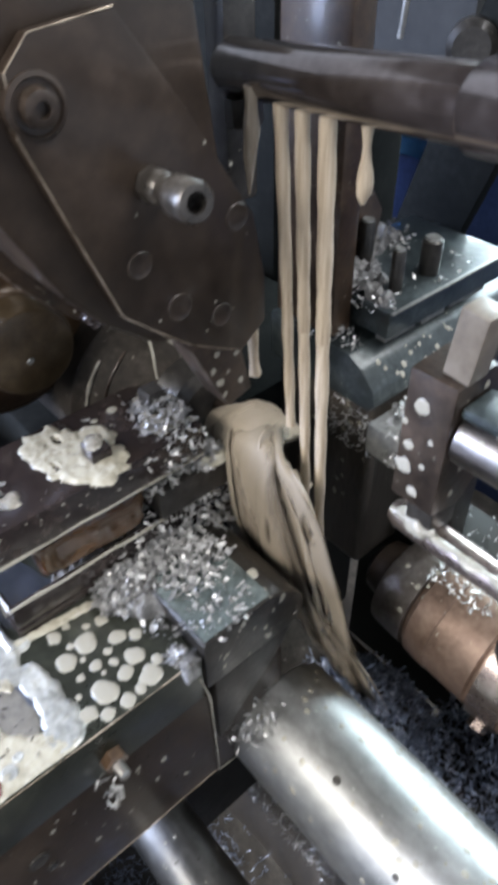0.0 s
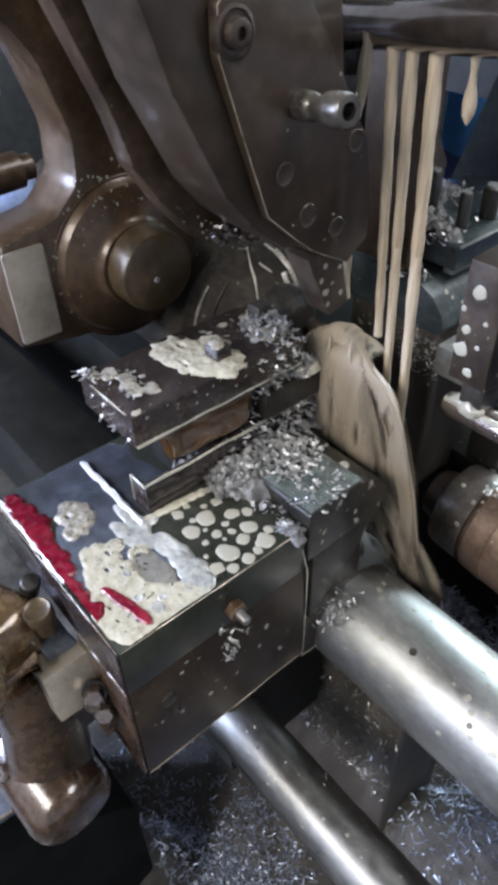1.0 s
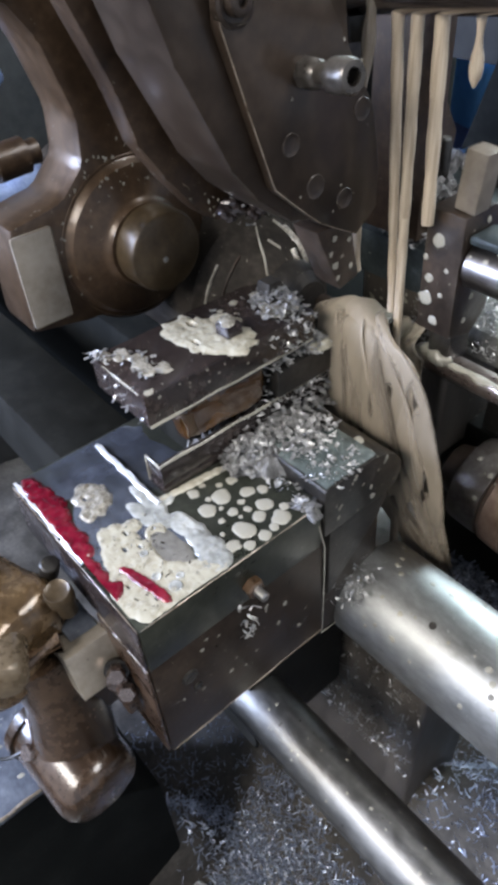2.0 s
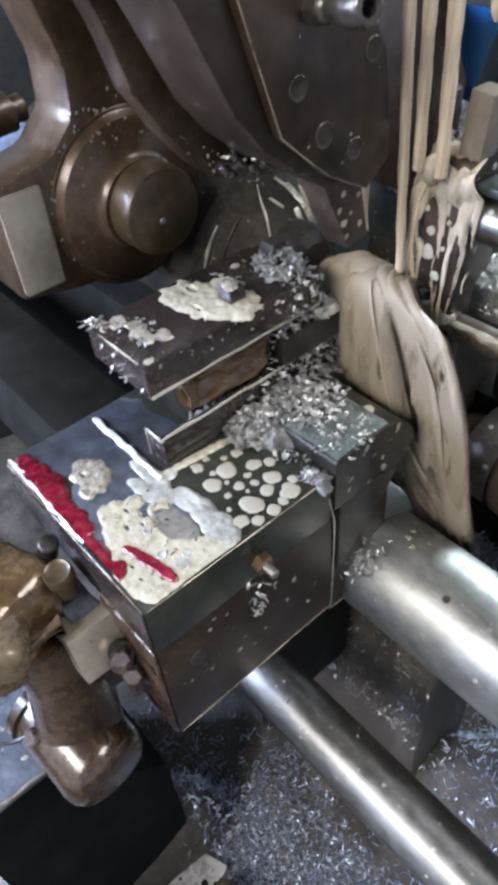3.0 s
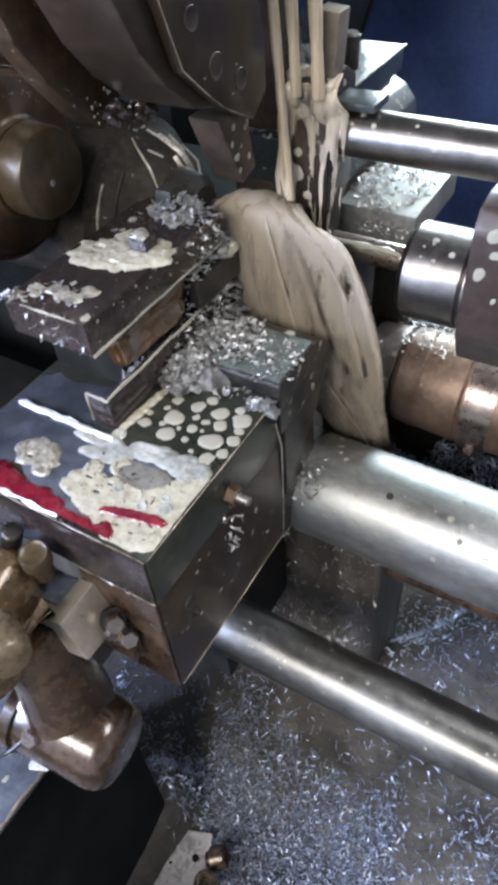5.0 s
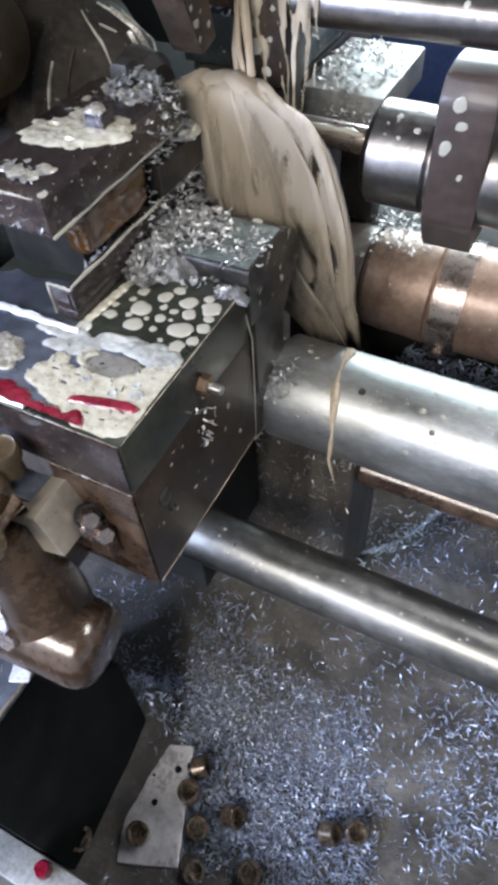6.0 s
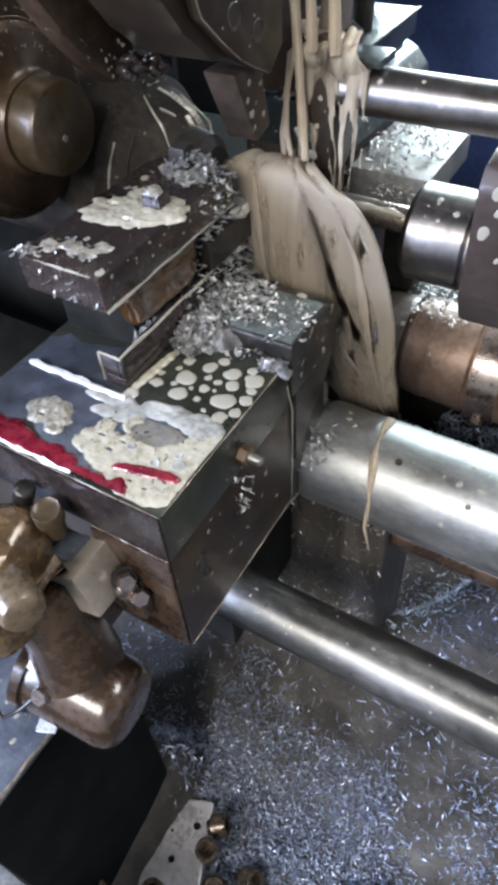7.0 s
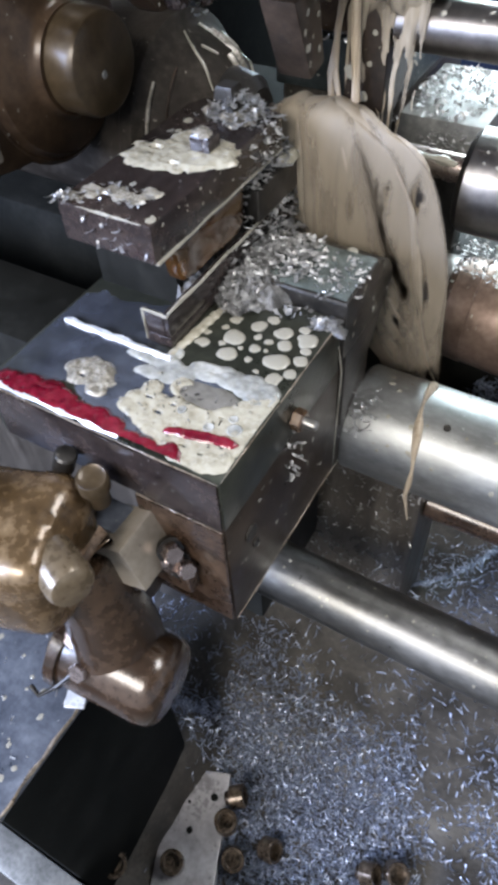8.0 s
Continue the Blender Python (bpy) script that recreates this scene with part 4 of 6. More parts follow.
def build_far_side(rng):
    t = thing("spindle_sleeve", (0.1, 0.33, 0.37), "copper-brown tool spindle sleeve with metal rings", "spindle sleeve")
    part("sleeve", lathe([(0.012, 0), (0.012, 0.036), (0.017, 0.041), (0.035, 0.043), (0.036, 0.042), (0.07, 0.044), (0.0715, 0.0425), (0.073, 0.044), (0.16, 0.044), (0.16, 0)], (0, 0.328, 0.405), (1, 0, 0), 56), SLEEVE, t)
    part("ring", lathe([(0.075, 0.0435), (0.075, 0.0465), (0.098, 0.0465), (0.098, 0.0435)], (0, 0.328, 0.405), (1, 0, 0), 56), TUBE, t)
    part("ring_screw", hexhead((0.086, 0.2905, 0.377), (0, -0.82, -0.57), 0.012, 0.006), TUBE, t)
    part("nose", lathe([(-0.040, 0), (-0.040, 0.015), (-0.036, 0.021), (-0.020, 0.025), (-0.0175, 0.0255), (-0.0175, 0)], (0, 0.328, 0.405), (1, 0, 0), 40), IRON, t)
    part("face_ring", lathe([(-0.0178, 0), (-0.0178, 0.034), (-0.0165, 0.0370), (-0.013, 0.0385), (0.006, 0.0398), (0.0118, 0.0398), (0.0118, 0)], (0, 0.328, 0.405), (1, 0, 0), 56), RINGM, t, "oily grey steel ring")
    for _ in range(26):
        a = radians(rng.uniform(25, 140))
        drop_on(t, (rng.uniform(-0.012, 0.07), 0.328 - math.cos(a) * 0.0405, 0.405 + math.sin(a) * 0.0405), (0, -math.cos(a), math.sin(a)), rng.uniform(0.0008, 0.0022), rng)
    t = thing("chip_shelf", (-0.005, 0.33, 0.55), "pale steel shelf heaped with bright chips", "machine ledge")
    part("slab", box((-0.036, 0.285, 0.550), (0.021, 0.372, 0.5725), 0.002), PALE, t)
    # web blackened in colour, for the dark gap beside the sleeve
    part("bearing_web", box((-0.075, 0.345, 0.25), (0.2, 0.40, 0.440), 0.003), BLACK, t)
    part("leg", box((-0.03, 0.348, 0.4405), (0.0, 0.371, 0.5495), 0.002), DARK, t)
    t = thing("slide_table", (-0.08, 0.37, 0.6), "blue-green wet steel table with upright pins", "machine table")
    part("slab", box((-0.13, 0.312, 0.612), (-0.050, 0.430, 0.630), 0.0015), TEAL, t)
    bm = prism([(0.13, 0.573), (0.042, 0.573), (0.0375, 0.579), (0.040, 0.589), (0.050, 0.600), (0.062, 0.606), (0.13, 0.606)], 0.292, 0.44, 0.002)
    for v in bm.verts:
        v.co = Vector((-v.co.y, v.co.x, v.co.z))
    bmesh.ops.reverse_faces(bm, faces=bm.faces)
    part("way", bm, WETWAY, t, "wet blue-grey slideway with a rounded lip")
    for x0, x1, y0, y1 in ((-0.062, -0.0535, 0.316, 0.344), (-0.062, -0.0525, 0.348, 0.372), (-0.062, -0.053, 0.377, 0.415)):
        part("gib", box((x0, y0, 0.6062), (x1, y1, 0.6115), 0.0012), PALE, t, "worn grey gib strip")
    for x, y, h, r in ((-0.067, 0.368, 0.022, 0.0065), (-0.066, 0.335, 0.026, 0.0042), (-0.1, 0.345, 0.03, 0.005)):
        p = part("pin", lathe([(0, 0), (0, r), (h - 0.001, r), (h, r * 0.85), (h, 0)], (x, y, 0.6302), (0, 0, 1), 24), DARK, t)
        sub("pin_top", lathe([(h, 0), (h, r * 0.8), (h + 0.0012, r * 0.7), (h + 0.0012, 0)], (x, y, 0.6302), (0, 0, 1), 20), PALE, p)
    part("sludge", puddle([(-0.10, 0.33, 0.022, 0.018), (-0.118, 0.37, 0.012, 0.03), (-0.075, 0.32, 0.02, 0.006)], 0.6302, 0.006, 0.0015, 0.6, 90, 51.0, 0.8, (-0.129, -0.051, 0.313, 0.429)), SWARF, t, "wet sludge of fine chips")
    part("base", box((-0.13, 0.300, 0.42), (-0.042, 0.44, 0.5722), 0.006, 3), WASHED, t, "brown cast base spattered with coolant")
    part("post", box((-0.125, 0.2925, 0.6092), (-0.076, 0.309, 0.79), 0.003), BROWN, t, "dark brown upright post")
    for _ in range(34):
        drop_on(t, (rng.uniform(-0.125, -0.045), 0.2995, rng.uniform(0.48, 0.57)), (0, -1, 0), rng.uniform(0.0006, 0.002), rng, 1.5)
    part("edge_strip", box((-0.0498, 0.312, 0.6290), (-0.0475, 0.430, 0.6306), 0.0005), PALE, t)
    part("lug", prism([(0.33, 0.6302), (0.36, 0.6302), (0.365, 0.66), (0.345, 0.69), (0.33, 0.67)], -0.118, -0.105, 0.003), IRON, t)
    for _ in range(30):
        u = rng.random()
        drop_on(t, (-0.040 - 0.010 * u, rng.uniform(0.294, 0.43), 0.589 + 0.011 * u + 0.0003), (0.74, 0, 0.67), rng.uniform(0.0005, 0.0019), rng, rng.uniform(0.7, 1.5))
    t = thing("black_strut", (-0.115, 0.438, 0.612), "flat black slanted strut behind the tool table", "strut")
    bm = prism([(0.150, 0.606), (0.097, 0.606), (0.026, 0.82), (0.085, 0.82)], 0.431, 0.442, 0.001)
    for v in bm.verts:
        v.co = Vector((-v.co.y, v.co.x, v.co.z))
    part("bar", bm, NEARBLACK, t)
    part("foot", box((-0.153, 0.4305, 0.6095), (-0.092, 0.44, 0.618), 0.001), DARK, t)
    t = thing("blue_guard", (0.0, 1.0, -0.16), "dark blue painted sheet metal guard", "guard panel")
    part("panel", box((-0.90, 1.0, -0.2), (0.9, 1.006, 0.56), 0.002), BLUE, t)
    part("brace", box((-0.90, 0.985, 0.545), (0.9, 0.999, 0.562), 0.002), BLUE, t)
    t = thing("blue_tarp", (-0.6, 0.98, 0.43), "bright blue sheet hanging behind the machine", "tarpaulin")
    bm = bmesh.new()
    cols = [[bm.verts.new((-0.80 + 0.38 * i / 30, 0.968 + 0.008 * math.sin(i * 0.7), z)) for z in (0.44, 0.56, 0.68, 0.80)] for i in range(31)]
    for p, q in zip(cols, cols[1:]):
        for i in range(3):
            bm.faces.new((p[i], q[i], q[i + 1], p[i + 1]))
    bmesh.ops.solidify(bm, geom=list(bm.faces), thickness=0.002)
    part("sheet", bm, TARP, t)
    part("rail", box((-0.82, 0.962, 0.80), (-0.40, 0.984, 0.815), 0.002), DARK, t)
    t = thing("machine_column", (-0.4, 0.5, -0.16), "dark cast machine column", "machine column")
    # column colour holds the darkness of the background
    part("column", box((-0.7, 0.44, -0.2), (-0.29, 0.62, 0.96), 0.01), NEARBLACK, t)
    part("cover", box((-0.288, 0.455, 0.678), (-0.122, 0.60, 0.95), 0.004), WALLM, t)
    k = part("knob", lathe([(0, 0), (0, 0.006), (0.02, 0.006), (0.02, 0.012), (0.024, 0.015), (0.034, 0.015), (0.038, 0.011), (0.038, 0)], (-0.118, 0.452, 0.742), (0.5, -0.8, 0), 28), DARK, t)
    sub("stem", rope([(-0.14, 0.50, 0.745), (-0.116, 0.45, 0.742)], [0.005, 0.005], 10), DARK, k)
    part("oil_line", rope([(-0.13, 0.40, 0.90), (-0.128, 0.398, 0.80), (-0.135, 0.40, 0.745)], [0.002, 0.002, 0.002], 8), PALE, t)


def build_left_side(rng):
    t = thing("valve_body", (-0.085, -0.045, 0.44), "brown brass coolant valve body glazed with oil", "valve")
    bm = box((-0.165, -0.092, 0.446), (-0.060, -0.023, 0.508), 0.020, 5, Matrix.Rotation(radians(18), 3, "Z"))
    bmesh.ops.subdivide_edges(bm, edges=[e for e in bm.edges if e.calc_length() > 0.01], cuts=7, use_grid_fill=True)
    bm.normal_update()
    for v in bm.verts:
        v.co += v.normal * (0.0045 * noise.noise(v.co * 30) + 0.0015 * noise.noise(v.co * 90))
    part("casting", bm, CASTM, t)
    part("cast_rib", rope([(-0.150, -0.085, 0.468), (-0.115, -0.088, 0.474), (-0.08, -0.074, 0.478), (-0.062, -0.052, 0.482), (-0.055, -0.026, 0.484)], [0.006, 0.008, 0.009, 0.008, 0.006], 12, None, 0.5), BRONZE, t)
    part("cap_nut", hexhead((-0.115, -0.05, 0.510), (0.1, -0.1, 1), 0.024, 0.012), GREY, t)
    part("plug", lathe([(0, 0), (0, 0.012), (0.028, 0.012), (0.031, 0.0105), (0.032, 0.008), (0.032, 0)], (-0.072, -0.050, 0.492), (0.86, -0.35, 0.15), 28), PADM, t, "worn pale plug end")
    part("boss", lathe([(0, 0), (0, 0.0062), (0.014, 0.0062), (0.016, 0.0082), (0.024, 0.0082), (0.0255, 0.0072), (0.0245, 0.0058), (0.0243, 0)], (-0.069, -0.0125, 0.489), (0.15, -0.12, 1), 28), PINM, t)
    part("stem", lathe([(0, 0), (0, 0.006), (0.012, 0.006), (0.013, 0.005), (0.013, 0)], (-0.092, -0.010, 0.50), (0.35, 0.1, 0.9), 16), DARK, t)
    c = part("clamp_lug", box((-0.063, -0.0305, 0.447), (-0.0385, -0.0012, 0.479), 0.0008, 2, Matrix.Rotation(radians(-20), 3, "Y")), LUGM, t, "grimy pale machined steel lug")
    for x, y, z in ((-0.032, -0.008, 0.462), (-0.026, -0.007, 0.449), (-0.036, -0.006, 0.444)):
        b = part("hex_bolt", hexhead((x, y, z), (0.75, -0.45, 0.45), 0.010, 0.007), TUBE, t)
        sub("washer", lathe([(-0.003, 0), (-0.003, 0.0075), (0, 0.0075), (0, 0)], (x, y, z), (0.75, -0.45, 0.45), 20), DARK, b)
    for x, y, z, d, n in ((-0.038, -0.0075, 0.452, (0.9, -0.25, 0.35), 5),):
        prof = [(0, 0), (0, 0.006)]
        for k in range(n):
            prof += [(0.0022 * k + 0.0008, 0.0068), (0.0022 * k + 0.0018, 0.0056)]
        prof += [(0.0022 * n + 0.001, 0.0052), (0.0022 * n + 0.001, 0)]
        part("threaded_stud", lathe(prof, (x, y, z), d, 22), TUBE, t, "oily threaded stud end")
    part("bracket", box((-0.060, -0.012, 0.430), (-0.020, -0.0030, 0.452), 0.002), RUST, t)
    part("tab", box((-0.078, -0.021, 0.474), (-0.056, -0.0028, 0.4785), 0.001), GREY, t, "blue-grey glossy tab")
    part("skirt", box((-0.105, -0.03, 0.40), (-0.05, 0.0, 0.47), 0.006, 3), BROWN, t)
    t = thing("pipe_elbow", (-0.07, -0.04, 0.333), "brown oil-glazed cast pipe elbow", "pipe fitting")
    part("barrel", lathe([(-0.098, 0), (-0.098, 0.024), (-0.092, 0.028), (-0.086, 0.029), (-0.034, 0.029), (-0.027, 0.0272), (-0.0225, 0.0232), (-0.0205, 0.017), (-0.0205, 0)], (0, -0.041, 0.362), (1, 0.08, -0.10), 48), ELBOWM, t)
    part("neck", rope([(-0.060, -0.042, 0.366), (-0.063, -0.038, 0.395), (-0.070, -0.034, 0.425), (-0.078, -0.034, 0.465)], [0.029, 0.026, 0.024, 0.026], 28, None, 0.12), ELBOWM, t)
    part("flange_lip", lathe([(-0.094, 0.0275), (-0.094, 0.0315), (-0.087, 0.0315), (-0.087, 0.0275)], (0, -0.041, 0.362), (1, 0.08, -0.10), 48), ELBOWM, t)
    for p, d in (((-0.079, -0.053, 0.392), (0.1, -0.5, 0.85)), ((-0.068, -0.064, 0.384), (0.1, -0.8, 0.6))):
        part("bolt", hexhead(p, d, 0.011, 0.009), TUBE, t)
    part("wire_hook", rope([(-0.070, -0.068, 0.386), (-0.078, -0.080, 0.378), (-0.088, -0.088, 0.370), (-0.095, -0.086, 0.373)], [0.0013] * 4, 8), DARK, t)
    t = thing("pump_box", (-0.2, -0.08, -0.16), "black greasy steel pump box with a grey top", "pump box")
    part("box", prism([(-0.150, -0.18), (0.020, -0.18), (0.020, 0.10), (-0.020, 0.14), (-0.020, 0.244), (-0.150, 0.244)], -0.34, -0.115, 0.004), NEARBLACK, t)
    part("lid", box((-0.34, -0.152, 0.2445), (-0.113, -0.018, 0.252), 0.002), GREY, t, "dull grey-blue lid")
    for _ in range(22):
        drop_on(t, (rng.uniform(-0.24, -0.118), rng.uniform(-0.145, -0.022), 0.252), (0, 0, 1), rng.uniform(0.0006, 0.0028), rng, rng.uniform(0.6, 1.5))
    part("pale_edge", rope([(-0.1135 + 0.0008 * math.sin(k * 2.1), -0.150 + 0.0115 * k, 0.2522) for k in range(12)], [0.0008 + 0.0012 * math.sin(k * 1.7) ** 2 for k in range(12)], 6, None, 0.9), LUG, t, "pale line along the edge")
    part("sheet_scrap", box((-0.128, -0.066, 0.2525), (-0.112, -0.046, 0.2545), 0.0006, 1, Matrix.Rotation(radians(24), 3, "Z")), WHITE, t, "small bright offcut")
    t = thing("bed_rail", (-0.1, -0.16, -0.16), "pale line along the steel edge rail", "rail")
    part("rail", box((-0.8, -0.185, -0.2), (0.2, -0.152, 0.0), 0.003), PALE, t)
    t = thing("red_cap", (-0.105, -0.162, 0.0), "small red plastic cap on the pale rail", "cap")
    part("cap", lathe([(0, 0), (0, 0.0085), (0.010, 0.0080), (0.012, 0.0065), (0.012, 0)], (-0.105, -0.162, 0.0), (0, 0, 1), 24), RED, t)
    # things seen past the lever
    t = thing("rag", (-0.36, 0.12, 0.6), "crumpled pale blue rag", "rag")
    part("cloth", blob((-0.36, 0.118, 0.620), (0.02, 0.036, 0.018), 0.6, 34, 4), RAG, t)
    t = thing("rag", (-0.37, 0.125, 0.69), "crumpled pale blue rag", "rag")
    part("cloth", blob((-0.37, 0.125, 0.708), (0.018, 0.022, 0.020), 0.6, 40, 4), RAG, t)
    t = thing("cross_rod", (-0.31, 0.1, 0.65), "rusty brown cross rod", "rod")
    part("rod", rope([(-0.31, -0.25, 0.640), (-0.31, 0.14, 0.660)], [0.009, 0.009], 20), BROWN, t)
    part("collar", lathe([(0, 0), (0, 0.013), (0.025, 0.013), (0.025, 0)], (-0.31, 0.105, 0.6582), (0, 1, 0.05), 24), BROWN, t)


def build_tray_things(rng):
    t = thing("pale_slab", (-0.09, -0.02, -0.16), "pale wet steel plate lying in the tray", "steel plate")
    part("plate", box((-0.112, -0.112, -0.170), (-0.038, 0.024, -0.1475), 0.004, 2, Matrix.Rotation(radians(22), 3, "Z")), SLABM, t)
    for x, y, r in ((-0.077, -0.046, 0.004), (-0.070, -0.001, 0.0045), (-0.094, -0.02, 0.002)):
        part("hole", lathe([(0, 0), (0, r), (0.0004, r), (0.0004, 0)], (x, y, -0.1475), (0, 0, 1), 20), NEARBLACK, t, "dark drilled hole")
    base = None
    spots = ((-0.039, -0.021, 0.0), (-0.018, -0.045, 0.3), (-0.071, -0.085, 0.1), (-0.122, -0.118, 0.5), (0.010, -0.018, 0.9), (-0.049, 0.006, 1.3), (0.150, 0.035, 0.4), (0.120, 0.016, 1.0), (0.06, -0.06, 0.2), (-0.005, -0.085, 0.6))
    for k, (x, y, lean) in enumerate(spots):
        z = -0.131 if -0.11 < x < -0.03 and y < 0.01 else tray_height(x, y) + 0.012
        if base is None:
            base = thing("machined_bush", (x, y, z), "small turned metal bush lying among chips", "machined part", "finished parts in the tray")
            base["base"] = (0, 0, 0)
            part("shell", lathe([(0, 0.006), (0, 0.0125), (0.001, 0.0135), (0.017, 0.0135), (0.018, 0.0125), (0.018, 0.0095), (0.006, 0.009), (0.006, 0)], (0, 0, 0), (0, 0, 1), 28), BUSHM, base)
            part("collar", lathe([(-0.006, 0), (-0.006, 0.008), (0.0, 0.0085), (0.001, 0.006)], (0, 0, 0), (0, 0, 1), 28), IRON, base)
        else:
            copy_thing(base, pose(x, y, z, math.degrees(lean), 20 * lean, 90 * lean))


def build_chips():
    rng = random.Random(11)
    block = heap(330, -0.046, 0.154, 0.022, 0.024, 0.5412, 0.0045, rng) + heap(460, -0.056, 0.136, 0.015, 0.031, 0.5335, 0.0105, rng) + heap(110, -0.014, 0.150, 0.018, 0.020, 0.5412, 0.0010, rng) + heap(220, -0.066, 0.158, 0.009, 0.042, 0.5335, 0.012, rng) + heap(420, -0.060, 0.124, 0.016, 0.020, 0.5330, 0.0130, rng) + heap(26, -0.03, 0.121, 0.016, 0.006, 0.5305, 0.002, rng) + heap(16, -0.007, 0.120, 0.010, 0.006, 0.5305, 0.003, rng)
    chips("heap of short bright metal chips on the clamp block", block, rng, None, (0.003, 0.008), (0.0005, 0.0013), None, 0.26)
    bm = puddle([(-0.057, 0.140, 0.018, 0.037), (-0.048, 0.156, 0.022, 0.025), (-0.050, 0.146, 0.020, 0.030)], 0.5305, 0.0095, 0.0013, 0.22, 70, 30.0, 0.35)
    tagged(link("chip_mound", bm, SWARF), "packed mound of wet metal chips", "metal chips", kind="stuff")
    tool = [((rng.uniform(-0.083, -0.070), rng.uniform(0.145, 0.215), 0.583 - 0.03 * rng.random() ** 2), None) for _ in range(260)]
    tool += [((rng.uniform(-0.085, -0.0665), rng.uniform(0.15, 0.207), 0.577 + rng.uniform(0, 0.006)), None) for _ in range(200)]
    tool += heap(26, -0.120, 0.068, 0.008, 0.007, 0.606, 0.002, rng) + heap(26, -0.098, 0.080, 0.022, 0.008, 0.606, 0.002, rng) + heap(280, -0.088, 0.175, 0.020, 0.015, 0.606, 0.012, rng) + heap(90, -0.074, 0.190, 0.008, 0.014, 0.577, 0.009, rng)
    tool += [((-0.0688 + rng.uniform(0, 0.002), 0.12 + 0.10 * rng.random() ** 0.6, rng.uniform(0.532, 0.556)), None) for _ in range(260)]
    tool += [((-0.0685 + rng.uniform(0, 0.001), 0.15 + 0.038 * rng.random() ** 0.7, rng.uniform(0.584, 0.606)), None) for _ in range(50)]
    tool += [((rng.uniform(-0.124, -0.07), 0.0625, rng.uniform(0.588, 0.606)), None) for _ in range(14)]
    tool += [((rng.uniform(-0.124, -0.07), rng.uniform(0.064, 0.186), 0.606), None) for _ in range(26)]
    chips("metal chips stuck along the greasy tool slide", tool, rng, None, (0.0025, 0.0065), (0.0004, 0.0010), None, 0.3)
    drum = [((-0.105 + rng.uniform(-0.006, 0.003), 0.178 + rng.gauss(0, 0.009), 0.664 + rng.gauss(0, 0.006)), None) for _ in range(34)]
    chips("metal chips caught at the arm's lower end", drum, rng, None, (0.002, 0.004))
    shelf = heap(420, -0.01, 0.325, 0.027, 0.042, 0.574, 0.010, rng) + heap(160, 0.0, 0.29, 0.022, 0.014, 0.56, 0.01, rng)
    chips("bright chips heaped on the steel shelf", shelf, rng)
    sleeve = [((rng.uniform(0.012, 0.06), 0.328 + rng.uniform(-0.018, 0.022), 0.449 + rng.uniform(-0.002, 0.008)), None) for _ in range(220)]
    sleeve += [((rng.uniform(-0.07, 0.06), rng.uniform(0.348, 0.398), 0.4415 + rng.uniform(0, 0.004)), None) for _ in range(110)]
    chips("chips lying on the copper-brown sleeve", sleeve, rng)
    rod = [((rng.uniform(-0.006, 0.014), 0.152 + rng.uniform(-0.012, 0.03), 0.43 + rng.uniform(-0.012, 0.014)), None) for _ in range(90)]
    face = [((0.0022, 0.066 + rng.uniform(-0.006, 0.005), rng.uniform(0.462, 0.498)), None) for _ in range(26)]
    face += [((rng.uniform(-0.08, 0.05), 0.2035, 0.12 + 0.20 * rng.random() ** 1.3), None) for _ in range(520)]
    chips("chips clinging to the slide face and rod end", rod + face, rng, None, (0.003, 0.008))
    drift = [((rng.uniform(0.05, 0.33), rng.uniform(0.258, 0.342), 0.3185 + 0.016 * rng.random() ** 2), None) for _ in range(3600)]
    drift += heap(700, 0.015, 0.262, 0.05, 0.040, 0.337, 0.012, rng)
    chips("thick drift of bright chips behind the guide rod", drift, rng, None, (0.004, 0.011), (0.0004, 0.0010), FLOORCHIP)
    table = [((rng.uniform(-0.125, -0.05), rng.uniform(0.30, 0.40), 0.631 + rng.uniform(0, 0.006)), None) for _ in range(150)]
    table += heap(260, -0.098, 0.318, 0.026, 0.016, 0.628, 0.014, rng) + heap(160, -0.088, 0.300, 0.028, 0.010, 0.607, 0.010, rng)
    table += [((rng.uniform(-0.075, -0.040), 0.2985 - 0.006 * rng.random(), rng.uniform(0.536, 0.568)), None) for _ in range(120)]
    chips("wet chips and sludge on the table", table, rng)
    specks = [((rng.uniform(-0.07, -0.006), rng.uniform(0.008, 0.048), 0.5318), None) for _ in range(70)]
    chips("dark specks of swarf in the foam", specks, rng, None, (0.001, 0.0035), (0.0002, 0.0005), DARK)
    lid = [((rng.uniform(-0.24, -0.118), rng.uniform(-0.145, -0.022), 0.2535), None) for _ in range(60)]
    chips("a few chips scattered on the pump box lid", lid, rng, None, (0.003, 0.007))
    floor = []
    for _ in range(120000):
        x, y = rng.uniform(-0.32, 0.46), rng.uniform(-0.2, 0.5)
        if -0.13 < x < -0.085 and -0.09 < y < 0.03 and rng.random() < 0.9:
            continue
        if -0.34 < x < -0.1 and y < 0.0:
            continue
        edge = math.hypot((x - 0.0) / 0.15, (y - 0.045) / 0.105) + 0.45 * noise.noise(Vector((x * 14, y * 14, 5)))
        keep = 0.95 if edge < 0.95 else 0.95 - (edge - 0.95) * 2.6
        side = math.hypot((x - 0.27) / 0.08, (y - 0.20) / 0.14) + 0.4 * noise.noise(Vector((x * 18, y * 18, 9)))
        keep = max(keep, 0.40 - max(0.0, side - 0.9) * 2)
        keep = max(keep, (0.09 if y > 0.07 else 0.06) + 0.09 * noise.noise(Vector((x * 9, y * 9, 1))))
        if rng.random() < keep:
            floor.append(((x, y, tray_height(x, y) + rng.uniform(0.0, 0.006)), None))
